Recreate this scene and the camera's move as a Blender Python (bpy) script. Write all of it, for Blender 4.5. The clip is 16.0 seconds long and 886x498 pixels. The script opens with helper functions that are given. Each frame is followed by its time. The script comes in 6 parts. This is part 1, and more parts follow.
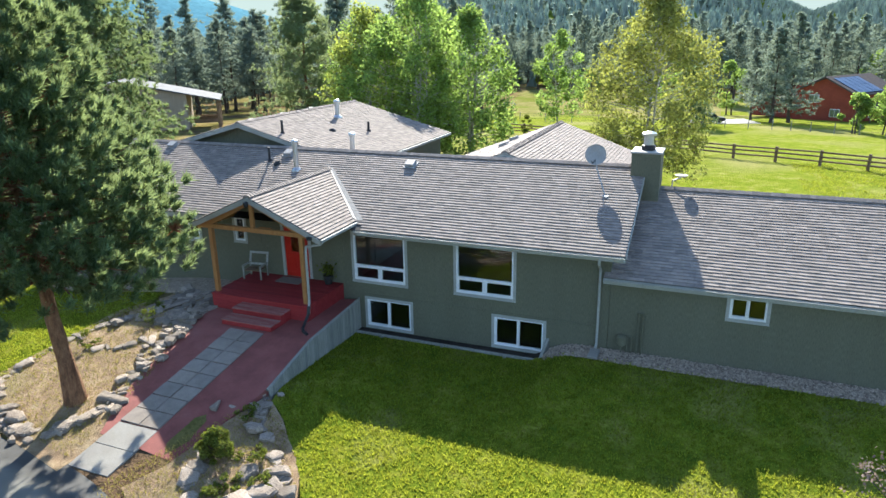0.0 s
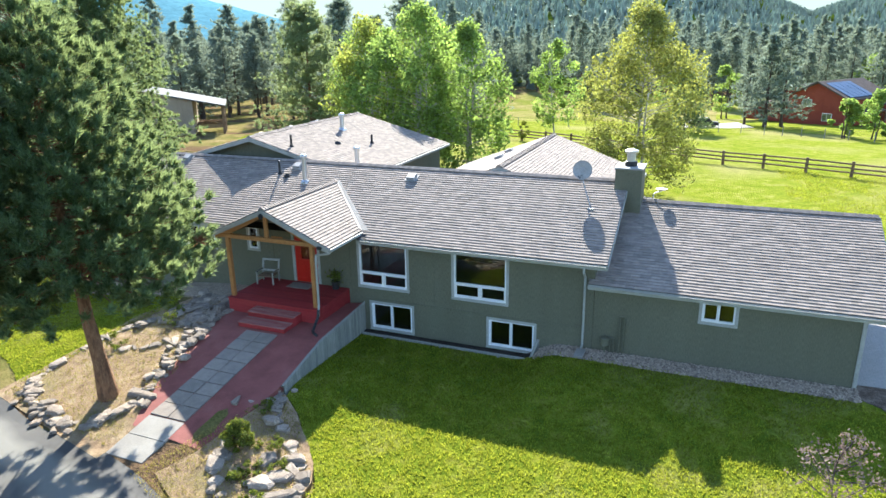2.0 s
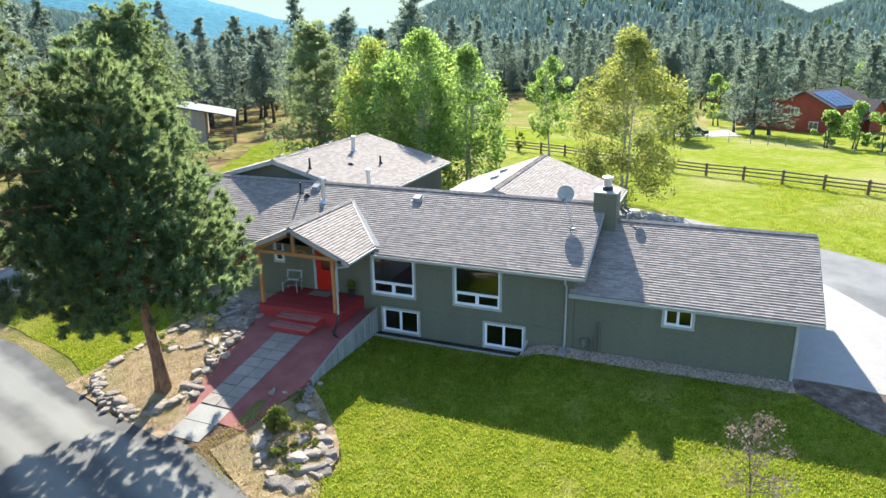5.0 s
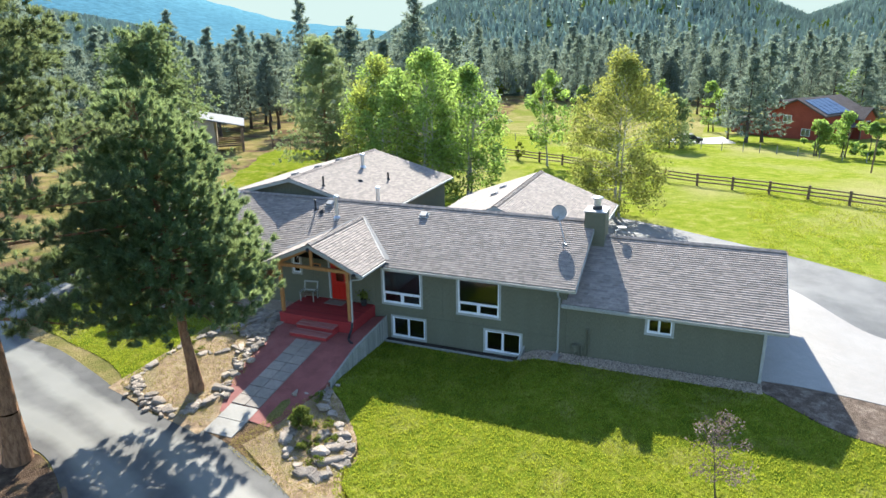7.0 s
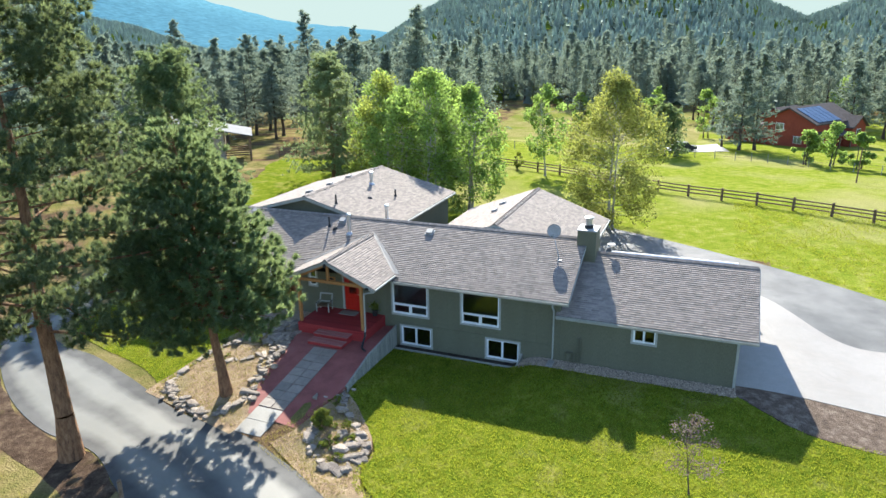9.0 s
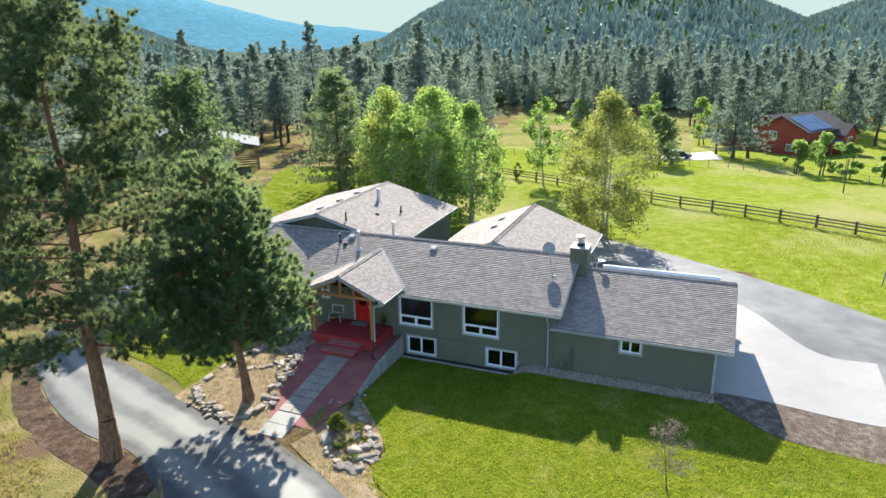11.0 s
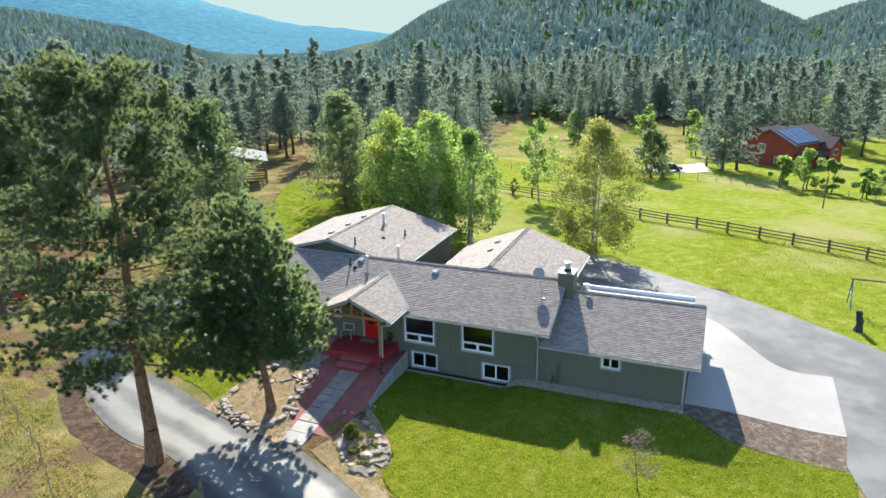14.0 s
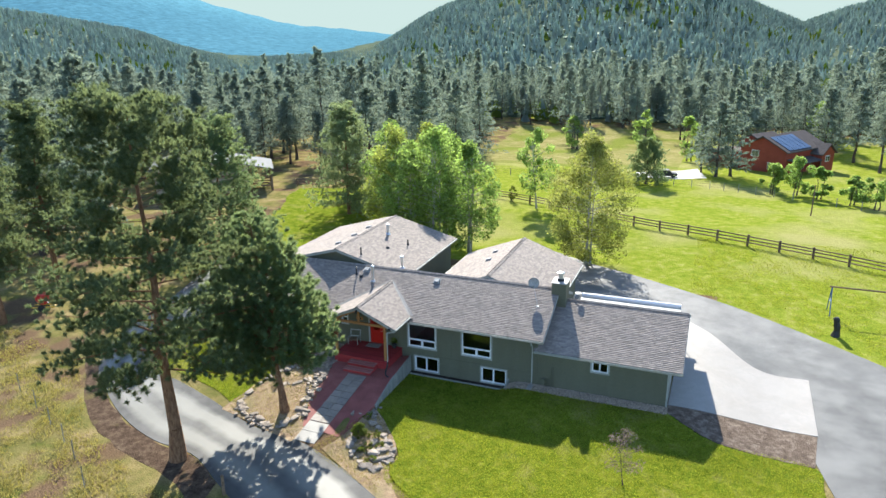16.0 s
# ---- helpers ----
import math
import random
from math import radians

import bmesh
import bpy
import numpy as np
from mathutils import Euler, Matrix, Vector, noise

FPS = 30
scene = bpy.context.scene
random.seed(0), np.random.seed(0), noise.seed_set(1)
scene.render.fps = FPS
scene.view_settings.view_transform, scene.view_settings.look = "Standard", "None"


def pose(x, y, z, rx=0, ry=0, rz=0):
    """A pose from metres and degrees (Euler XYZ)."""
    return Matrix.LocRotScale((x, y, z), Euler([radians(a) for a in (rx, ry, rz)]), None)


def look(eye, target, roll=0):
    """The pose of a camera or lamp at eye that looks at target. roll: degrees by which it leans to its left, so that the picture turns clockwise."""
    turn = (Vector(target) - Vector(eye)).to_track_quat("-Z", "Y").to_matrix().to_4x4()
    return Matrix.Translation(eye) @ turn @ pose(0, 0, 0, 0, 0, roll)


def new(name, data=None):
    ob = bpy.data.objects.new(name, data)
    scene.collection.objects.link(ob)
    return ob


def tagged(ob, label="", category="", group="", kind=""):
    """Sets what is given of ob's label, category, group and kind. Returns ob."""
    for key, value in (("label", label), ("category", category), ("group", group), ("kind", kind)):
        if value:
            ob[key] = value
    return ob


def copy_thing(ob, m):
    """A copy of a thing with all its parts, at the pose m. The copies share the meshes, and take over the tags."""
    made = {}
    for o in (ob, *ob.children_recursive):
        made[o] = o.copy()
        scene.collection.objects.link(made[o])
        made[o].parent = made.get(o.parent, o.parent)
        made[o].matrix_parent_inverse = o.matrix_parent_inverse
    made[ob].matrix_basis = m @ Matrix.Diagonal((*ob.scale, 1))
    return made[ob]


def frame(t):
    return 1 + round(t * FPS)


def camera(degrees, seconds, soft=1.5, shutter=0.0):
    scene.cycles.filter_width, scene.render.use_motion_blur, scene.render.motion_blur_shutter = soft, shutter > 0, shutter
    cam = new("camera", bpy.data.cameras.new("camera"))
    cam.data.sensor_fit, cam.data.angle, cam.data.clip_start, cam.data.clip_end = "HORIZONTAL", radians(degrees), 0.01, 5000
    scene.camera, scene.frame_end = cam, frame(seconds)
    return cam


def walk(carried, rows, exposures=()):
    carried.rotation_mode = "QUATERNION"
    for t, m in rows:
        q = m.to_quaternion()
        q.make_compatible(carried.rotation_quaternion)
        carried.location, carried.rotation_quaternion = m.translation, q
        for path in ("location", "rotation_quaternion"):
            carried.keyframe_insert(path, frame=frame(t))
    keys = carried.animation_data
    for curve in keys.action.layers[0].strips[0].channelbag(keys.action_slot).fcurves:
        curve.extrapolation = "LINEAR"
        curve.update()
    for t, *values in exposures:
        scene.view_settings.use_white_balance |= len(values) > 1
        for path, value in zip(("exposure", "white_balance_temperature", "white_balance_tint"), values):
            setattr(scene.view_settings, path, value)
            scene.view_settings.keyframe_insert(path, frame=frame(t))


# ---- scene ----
cam = camera(66.8, 16.0)
PATH = [
    (0, (2.067, -20.591, 10.682), (1.346, -18.827, 10.078), -0.92),
    (0.5, (2.237, -20.934, 10.879), (1.516, -19.169, 10.274), -0.92),
    (1, (2.413, -21.335, 11.112), (1.692, -19.571, 10.507), -0.92),
    (1.5, (2.599, -21.784, 11.350), (1.878, -20.019, 10.745), -0.92),
    (2, (2.811, -22.282, 11.601), (2.090, -20.517, 10.996), -0.92),
    (2.5, (3.019, -22.812, 11.850), (2.298, -21.047, 11.245), -0.92),
    (3, (3.228, -23.359, 12.102), (2.507, -21.594, 11.497), -0.92),
    (3.5, (3.447, -23.932, 12.378), (2.726, -22.167, 11.773), -0.92),
    (4, (3.678, -24.538, 12.695), (2.958, -22.773, 12.090), -0.92),
    (6.5, (4.734, -27.600, 14.539), (4.013, -25.835, 13.934), -0.92),
    (7, (4.926, -28.239, 14.929), (4.205, -26.474, 14.324), -0.92),
    (7.5, (5.117, -28.880, 15.329), (4.396, -27.115, 14.724), -0.92),
    (8, (5.314, -29.537, 15.772), (4.594, -27.772, 15.167), -0.92),
    (8.5, (5.506, -30.195, 16.214), (4.785, -28.430, 15.609), -0.92),
    (9, (5.702, -30.832, 16.662), (4.982, -29.067, 16.057), -0.92),
    (11.5, (6.754, -33.855, 18.928), (6.033, -32.091, 18.323), -0.92),
    (12, (6.973, -34.412, 19.400), (6.252, -32.647, 18.795), -0.92),
    (12.5, (7.199, -35.006, 19.923), (6.478, -33.241, 19.318), -0.92),
    (13, (7.438, -35.586, 20.425), (6.718, -33.822, 19.821), -0.92),
    (13.5, (7.680, -36.177, 20.881), (6.960, -34.412, 20.276), -0.92),
    (14, (7.914, -36.773, 21.338), (7.194, -35.009, 20.734), -0.92),
    (14.5, (8.162, -37.373, 21.771), (7.441, -35.608, 21.166), -0.92),
    (15, (8.410, -37.978, 22.196), (7.690, -36.213, 21.592), -0.92),
    (15.5, (8.643, -38.582, 22.599), (7.922, -36.817, 21.994), -0.92),
    (16, (8.855, -39.207, 22.969), (8.134, -37.442, 22.365), -0.92),
]
EXPOSURES = [(0, 1.74, 6300, 8), (0.5, 2.08, 6300, 8), (4, 2.0, 6300, 8), (8, 1.81, 6300, 8), (16, 1.68, 6300, 8)]
walk(cam, [(t, look(eye, target, roll)) for t, eye, target, roll in PATH], EXPOSURES)

# ---- world, sun, exposure ----
world = bpy.data.worlds.new("sky")
scene.world = world
world.use_nodes = True
wn = world.node_tree.nodes
sky = wn.new("ShaderNodeTexSky")
sky.sky_type = "NISHITA"
sky.sun_disc = False
sky.sun_elevation = radians(33.7)
sky.sun_rotation = radians(-20.8)
sky.altitude = 2200
sky.air_density, sky.dust_density = 1.0, 0.7
world.node_tree.links.new(sky.outputs[0], wn["Background"].inputs[0])
wn["Background"].inputs[1].default_value = 0.135
SUN_DIR = Vector((0.535, -1.4, -1.0)).normalized()
sun = new("sun", bpy.data.lights.new("sun", "SUN"))
sun.data.energy, sun.data.angle, sun.data.color = 4.35, radians(0.55), (1.0, 0.94, 0.84)
sun.matrix_world = Matrix.Translation((-40, 70, 60)) @ SUN_DIR.to_track_quat("-Z", "Y").to_matrix().to_4x4()


# ---- materials ----
def ramp(nt, fac, stops):
    r = nt.nodes.new("ShaderNodeValToRGB")
    while len(r.color_ramp.elements) < len(stops):
        r.color_ramp.elements.new(0.5)
    for e, (p, c) in zip(r.color_ramp.elements, stops):
        e.position, e.color = p, (*c, 1)
    nt.links.new(fac, r.inputs[0])
    return r.outputs[0]


def noise_tex(nt, scale, detail=4.0, rough=0.6, vec=None, stretch=None):
    n = nt.nodes.new("ShaderNodeTexNoise")
    n.inputs["Scale"].default_value, n.inputs["Detail"].default_value, n.inputs["Roughness"].default_value = scale, detail, rough
    if vec is None:
        vec = nt.nodes.new("ShaderNodeNewGeometry").outputs["Position"]
    if stretch:
        m = nt.nodes.new("ShaderNodeMapping")
        m.inputs["Scale"].default_value = stretch
        nt.links.new(vec, m.inputs[0])
        vec = m.outputs[0]
    nt.links.new(vec, n.inputs["Vector"])
    return n.outputs["Fac"]


def mixc(nt, fac, a, b, mode="MIX"):
    m = nt.nodes.new("ShaderNodeMix")
    m.data_type, m.blend_type = "RGBA", mode
    for v, s in ((fac, 0), (a, 6), (b, 7)):
        if isinstance(v, (int, float)):
            m.inputs[s].default_value = v
        elif isinstance(v, tuple):
            m.inputs[s].default_value = (*v, 1)
        else:
            nt.links.new(v, m.inputs[s])
    return m.outputs[2]


def material(name, a, b, scale=8.0, fine=60.0, rough=0.8, metal=0.0, bump=0.3, bump_dist=0.01, c=None, vary="", vary_amt=0.35,
             spec=0.3, stretch=None, broad=None, coat=0.0, local=False):
    """Two colours mixed by noise at one scale, shaded by finer noise, with relief. vary: 'object' or 'island' shifts the brightness piece by piece."""
    m = bpy.data.materials.new(name)
    m.use_nodes = True
    nt = m.node_tree
    bs = nt.nodes["Principled BSDF"]
    vec = nt.nodes.new("ShaderNodeTexCoord").outputs["Object"] if local else None
    n1 = noise_tex(nt, scale, 5, 0.65, vec, stretch)
    n2 = noise_tex(nt, fine, 3, 0.6, vec, stretch)
    stops = [(0.32, a), (0.68, b)] if c is None else [(0.3, a), (0.52, b), (0.72, c)]
    col = ramp(nt, n1, stops)
    grain = ramp(nt, n2, [(0.25, (0.62, 0.62, 0.62)), (0.75, (1.2, 1.2, 1.2))])
    col = mixc(nt, 1.0, col, grain, "MULTIPLY")
    if broad:
        n3 = noise_tex(nt, broad[0], 3, 0.5)
        fac = ramp(nt, n3, [(broad[2], (0, 0, 0)), (broad[3], (1, 1, 1))])
        col = mixc(nt, fac, col, mixc(nt, 1.0, broad[1], grain, "MULTIPLY"))
    if vary:
        if vary == "object":
            rnd = nt.nodes.new("ShaderNodeObjectInfo").outputs["Random"]
        else:
            rnd = nt.nodes.new("ShaderNodeNewGeometry").outputs["Random Per Island"]
        lo, hi = 1 - vary_amt, 1 + vary_amt
        col = mixc(nt, 1.0, col, ramp(nt, rnd, [(0.0, (lo, lo, lo)), (1.0, (hi, hi * 0.98, hi * 0.96))]), "MULTIPLY")
    nt.links.new(col, bs.inputs["Base Color"])
    bs.inputs["Roughness"].default_value, bs.inputs["Metallic"].default_value = rough, metal
    bs.inputs["Specular IOR Level"].default_value = spec
    bs.inputs["Coat Weight"].default_value = coat
    if bump:
        bp = nt.nodes.new("ShaderNodeBump")
        bp.inputs["Strength"].default_value, bp.inputs["Distance"].default_value = bump, bump_dist
        nt.links.new(n2, bp.inputs["Height"])
        nt.links.new(bp.outputs[0], bs.inputs["Normal"])
    return m


def leaf_material(name, a, b, trans, glow=0.45, vary=0.4, scale=1.2, rough=0.7, spec=0.12):
    """Leaf or needle: diffuse, some gloss, and light that comes through from behind."""
    m = bpy.data.materials.new(name)
    m.use_nodes = True
    nt = m.node_tree
    bs, out = nt.nodes["Principled BSDF"], nt.nodes["Material Output"]
    n = noise_tex(nt, scale, 3, 0.6)
    col = ramp(nt, n, [(0.3, a), (0.7, b)])
    rnd = nt.nodes.new("ShaderNodeNewGeometry").outputs["Random Per Island"]
    shade = ramp(nt, rnd, [(0.0, (1 - vary,) * 3), (1.0, (1 + vary, 1 + vary, 1 + vary * 0.6))])
    col = mixc(nt, 1.0, col, shade, "MULTIPLY")
    nt.links.new(col, bs.inputs["Base Color"])
    bs.inputs["Roughness"].default_value = rough
    bs.inputs["Specular IOR Level"].default_value = spec
    tr = nt.nodes.new("ShaderNodeBsdfTranslucent")
    nt.links.new(mixc(nt, 1.0, trans, shade, "MULTIPLY"), tr.inputs[0])
    mx = nt.nodes.new("ShaderNodeMixShader")
    mx.inputs[0].default_value = glow
    nt.links.new(bs.outputs[0], mx.inputs[1])
    nt.links.new(tr.outputs[0], mx.inputs[2])
    nt.links.new(mx.outputs[0], out.inputs[0])
    return m


def glass_material():
    m = bpy.data.materials.new("window_glass")
    m.use_nodes = True
    nt = m.node_tree
    out = nt.nodes["Material Output"]
    nt.nodes.remove(nt.nodes["Principled BSDF"])
    fr = nt.nodes.new("ShaderNodeFresnel")
    fr.inputs[0].default_value = 1.6
    gl = nt.nodes.new("ShaderNodeBsdfGlossy")
    gl.inputs["Roughness"].default_value = 0.02
    tp = nt.nodes.new("ShaderNodeBsdfTransparent")
    tp.inputs[0].default_value = (0.72, 0.77, 0.75, 1)
    mx = nt.nodes.new("ShaderNodeMixShader")
    for o, k in ((fr, 0), (tp, 1), (gl, 2)):
        nt.links.new(o.outputs[0], mx.inputs[k])
    nt.links.new(mx.outputs[0], out.inputs[0])
    return m


M = {}
M["ground"] = material("dry_pasture_ground", (0.1, 0.115, 0.025), (0.215, 0.18, 0.07), 0.42, 11, 0.95, bump=1.0, bump_dist=0.1, c=(0.32, 0.235, 0.125),
                       broad=(0.24, (0.15, 0.1, 0.06), 0.5, 0.6), spec=0.0)
M["pasture"] = material("pasture_grass", (0.135, 0.185, 0.018), (0.205, 0.24, 0.03), 0.9, 7, 0.95, bump=1.0, bump_dist=0.12, c=(0.3, 0.285, 0.085),
                        broad=(0.07, (0.29, 0.275, 0.1), 0.48, 0.66), spec=0.0)
M["dry_meadow"] = material("dry_meadow_grass", (0.17, 0.175, 0.05), (0.25, 0.225, 0.085), 0.3, 5, 0.95, bump=1.0, bump_dist=0.12, c=(0.33, 0.28, 0.13),
                           broad=(0.09, (0.17, 0.19, 0.04), 0.5, 0.62), spec=0.0)
M["lawn"] = material("lawn_grass_soil", (0.08, 0.125, 0.012), (0.155, 0.19, 0.018), 1.7, 14, 0.95, bump=1.0, bump_dist=0.09, c=(0.25, 0.25, 0.045),
                     broad=(0.45, (0.26, 0.24, 0.07), 0.56, 0.78), spec=0.0)
M["grass"] = leaf_material("grass_blades", (0.1, 0.145, 0.016), (0.175, 0.21, 0.026), (0.41, 0.44, 0.045), 0.48, 0.45, 1.4)
M["straw"] = leaf_material("dry_grass_blades", (0.22, 0.18, 0.05), (0.3, 0.26, 0.09), (0.42, 0.36, 0.1), 0.4, 0.35, 0.8)
M["asphalt"] = material("worn_asphalt", (0.05, 0.048, 0.044), (0.085, 0.082, 0.075), 0.5, 90, 0.62, bump=0.4, bump_dist=0.006, c=(0.11, 0.105, 0.095), spec=0.3,
                        stretch=None, broad=(0.25, (0.12, 0.115, 0.105), 0.5, 0.75))


def worn_glare_lanes(m):
    """Two paler, smoother lanes along a drive, frayed by noise. Their colour holds wheel wear and part of the sun
    glare.
    """
    nt = m.node_tree
    bs = nt.nodes["Principled BSDF"]
    at = nt.nodes.new("ShaderNodeAttribute")
    at.attribute_name = "across"
    fray = noise_tex(nt, 0.35, 4, 0.6)
    add = nt.nodes.new("ShaderNodeMath")
    add.operation = "MULTIPLY_ADD"
    nt.links.new(fray, add.inputs[0])
    add.inputs[1].default_value = 0.24
    nt.links.new(at.outputs["Fac"], add.inputs[2])
    z, o = (0, 0, 0), (1, 1, 1)
    lane = ramp(nt, add.outputs[0], [(0.2, z), (0.33, o), (0.45, o), (0.56, (0.2, 0.2, 0.2)), (0.66, (0.2, 0.2, 0.2)), (0.76, o), (0.9, o), (1.0, z)])
    old = bs.inputs["Base Color"].links[0].from_socket
    nt.links.new(mixc(nt, lane, old, mixc(nt, 0.5, old, (0.27, 0.26, 0.215))), bs.inputs["Base Color"])
    rg_ = nt.nodes.new("ShaderNodeMapRange")
    nt.links.new(lane, rg_.inputs["Value"])
    rg_.inputs["To Min"].default_value, rg_.inputs["To Max"].default_value = 0.75, 0.55
    nt.links.new(rg_.outputs[0], bs.inputs["Roughness"])


worn_glare_lanes(M["asphalt"])
M["asphalt_plain"] = material("grey_asphalt", (0.085, 0.083, 0.077), (0.13, 0.126, 0.117), 0.4, 80, 0.7, bump=0.4, bump_dist=0.006, c=(0.17, 0.165, 0.15), spec=0.3,
                              broad=(0.2, (0.19, 0.185, 0.17), 0.5, 0.75))
M["concrete"] = material("pale_concrete", (0.24, 0.22, 0.19), (0.3, 0.28, 0.24), 0.8, 60, 0.5, bump=0.2, bump_dist=0.004, c=(0.34, 0.32, 0.28), spec=0.5)


def brick_paving(m):
    """Small rectangular paving bricks, as a joint pattern over a material."""
    nt = m.node_tree
    bs = nt.nodes["Principled BSDF"]
    br = nt.nodes.new("ShaderNodeTexBrick")
    nt.links.new(nt.nodes.new("ShaderNodeNewGeometry").outputs["Position"], br.inputs["Vector"])
    for k, v in (("Color1", (1.05, 1.03, 1.03, 1)), ("Color2", (0.92, 0.93, 0.94, 1)), ("Mortar", (0.7, 0.7, 0.7, 1))):
        br.inputs[k].default_value = v
    br.inputs["Scale"].default_value, br.inputs["Mortar Size"].default_value = 1.0, 0.008
    br.inputs["Brick Width"].default_value, br.inputs["Row Height"].default_value = 0.24, 0.12
    old = bs.inputs["Base Color"].links[0].from_socket
    nt.links.new(mixc(nt, 1.0, old, br.outputs["Color"], "MULTIPLY"), bs.inputs["Base Color"])


M["brickpad"] = material("brown_grey_brick_paving", (0.3, 0.275, 0.24), (0.325, 0.3, 0.265), 0.6, 60, 0.65, bump=0.1, bump_dist=0.003, c=(0.345, 0.32, 0.285), spec=0.3)
brick_paving(M["brickpad"])
M["paver"] = material("grey_concrete_slab", (0.2, 0.165, 0.13), (0.28, 0.235, 0.19), 3, 70, 0.5, bump=0.3, bump_dist=0.004, vary="object", vary_amt=0.16, spec=0.5)
M["redpath"] = material("red_stained_concrete", (0.2, 0.06, 0.05), (0.27, 0.085, 0.07), 1.2, 60, 0.75, bump=0.25, bump_dist=0.004, c=(0.3, 0.11, 0.09))
M["deck"] = material("red_deck_stain", (0.25, 0.018, 0.02), (0.33, 0.04, 0.04), 2, 30, 0.6, bump=0.3, bump_dist=0.003, stretch=(0.3, 3, 3), vary="object", vary_amt=0.15)
M["worntread"] = material("worn_red_tread", (0.28, 0.05, 0.045), (0.36, 0.2, 0.16), 3, 30, 0.7, bump=0.3, bump_dist=0.003, stretch=(0.3, 3, 3))
M["reddoor"] = material("red_door_paint", (0.42, 0.014, 0.008), (0.5, 0.02, 0.01), 1, 40, 0.35, bump=0.05)
M["siding"] = material("olive_green_siding", (0.122, 0.12, 0.078), (0.146, 0.143, 0.094), 0.7, 50, 0.75, bump=0.25, bump_dist=0.004, stretch=(1, 1, 0.15))
M["trim"] = material("white_vinyl_trim", (0.74, 0.74, 0.72), (0.8, 0.8, 0.78), 2, 40, 0.45, bump=0.05)
M["casing"] = material("pale_grey_casing", (0.32, 0.32, 0.28), (0.4, 0.4, 0.355), 2, 40, 0.6, bump=0.1)
M["shingle"] = material("weathered_shingle", (0.25, 0.211, 0.181), (0.312, 0.267, 0.229), 5, 60, 0.86, bump=0.5, bump_dist=0.006, vary="island", vary_amt=0.2, spec=0.24)
M["shingle_piece"] = material("weathered_shingle_tab", (0.25, 0.211, 0.181), (0.312, 0.267, 0.229), 5, 60, 0.86, bump=0.5, bump_dist=0.006, vary="object", vary_amt=0.2, spec=0.24)
M["farroof"] = material("dark_brown_roofing", (0.09, 0.075, 0.068), (0.13, 0.11, 0.1), 2, 12, 0.9, bump=0.3, spec=0.05)
M["roofbase"] = material("roof_underlay", (0.06, 0.055, 0.05), (0.09, 0.085, 0.08), 3, 40, 0.9)
M["flash"] = material("galvanised_metal", (0.5, 0.52, 0.53), (0.62, 0.63, 0.63), 4, 60, 0.38, 0.85, bump=0.08)
M["valley"] = material("pale_valley_metal", (0.2, 0.19, 0.175), (0.26, 0.25, 0.23), 4, 60, 0.6, 0.0, bump=0.08)
M["blackpipe"] = material("black_pipe", (0.02, 0.02, 0.02), (0.035, 0.035, 0.035), 4, 60, 0.5)
M["cedar"] = material("cedar_post", (0.34, 0.15, 0.045), (0.46, 0.23, 0.08), 6, 60, 0.6, bump=0.25, stretch=(4, 4, 0.6))
M["greywood"] = material("weathered_grey_wood", (0.2, 0.2, 0.17), (0.32, 0.32, 0.28), 5, 60, 0.85, bump=0.35, stretch=(4, 4, 0.5), vary="object", vary_amt=0.2)
M["fencewood"] = material("brown_fence_wood", (0.13, 0.085, 0.05), (0.25, 0.17, 0.11), 5, 40, 0.85, bump=0.4, vary="object", vary_amt=0.25)
M["bark"] = material("pine_bark", (0.1, 0.05, 0.026), (0.25, 0.13, 0.065), 5, 22, 0.95, bump=1.0, bump_dist=0.05, stretch=(1.6, 1.6, 0.45), c=(0.33, 0.19, 0.1))
M["darkbark"] = material("dark_bark", (0.06, 0.045, 0.035), (0.12, 0.09, 0.07), 5, 22, 0.95, bump=0.8, bump_dist=0.03, stretch=(1.6, 1.6, 0.45))
M["palebark"] = material("pale_aspen_bark", (0.2, 0.185, 0.16), (0.38, 0.36, 0.32), 6, 25, 0.8, bump=0.4, stretch=(1, 1, 3), c=(0.45, 0.43, 0.39))
M["needle"] = leaf_material("pine_needles", (0.04, 0.088, 0.056), (0.07, 0.126, 0.07), (0.36, 0.45, 0.18), 0.4, 0.3, 0.9)
# Paler needle copy for one pine: backlight and haze put into its colour.
M["needle_soft"] = leaf_material("backlit_haze_needles", (0.085, 0.13, 0.075), (0.13, 0.175, 0.095), (0.4, 0.48, 0.22), 0.45, 0.35, 0.6)
M["needle_olive"] = leaf_material("olive_pine_needles", (0.038, 0.068, 0.046), (0.066, 0.096, 0.054), (0.28, 0.34, 0.14), 0.38, 0.3, 0.6)
# Needle copy for the wood, its colour lightened and blued to carry haze.
M["needle_far"] = leaf_material("hazed_pine_needles", (0.1, 0.14, 0.122), (0.145, 0.186, 0.152), (0.33, 0.4, 0.3), 0.38, 0.22, 0.12, 0.9, 0.0)
M["needle_brown"] = leaf_material("dead_needles", (0.2, 0.08, 0.04), (0.26, 0.12, 0.06), (0.25, 0.12, 0.05), 0.3, 0.3)
M["aspen"] = leaf_material("aspen_leaves", (0.1, 0.165, 0.05), (0.14, 0.205, 0.065), (0.36, 0.5, 0.12), 0.5, 0.4, 0.5)
M["aspen_gold"] = leaf_material("turning_aspen_leaves", (0.13, 0.165, 0.045), (0.18, 0.205, 0.05), (0.42, 0.48, 0.1), 0.5, 0.4, 0.5)
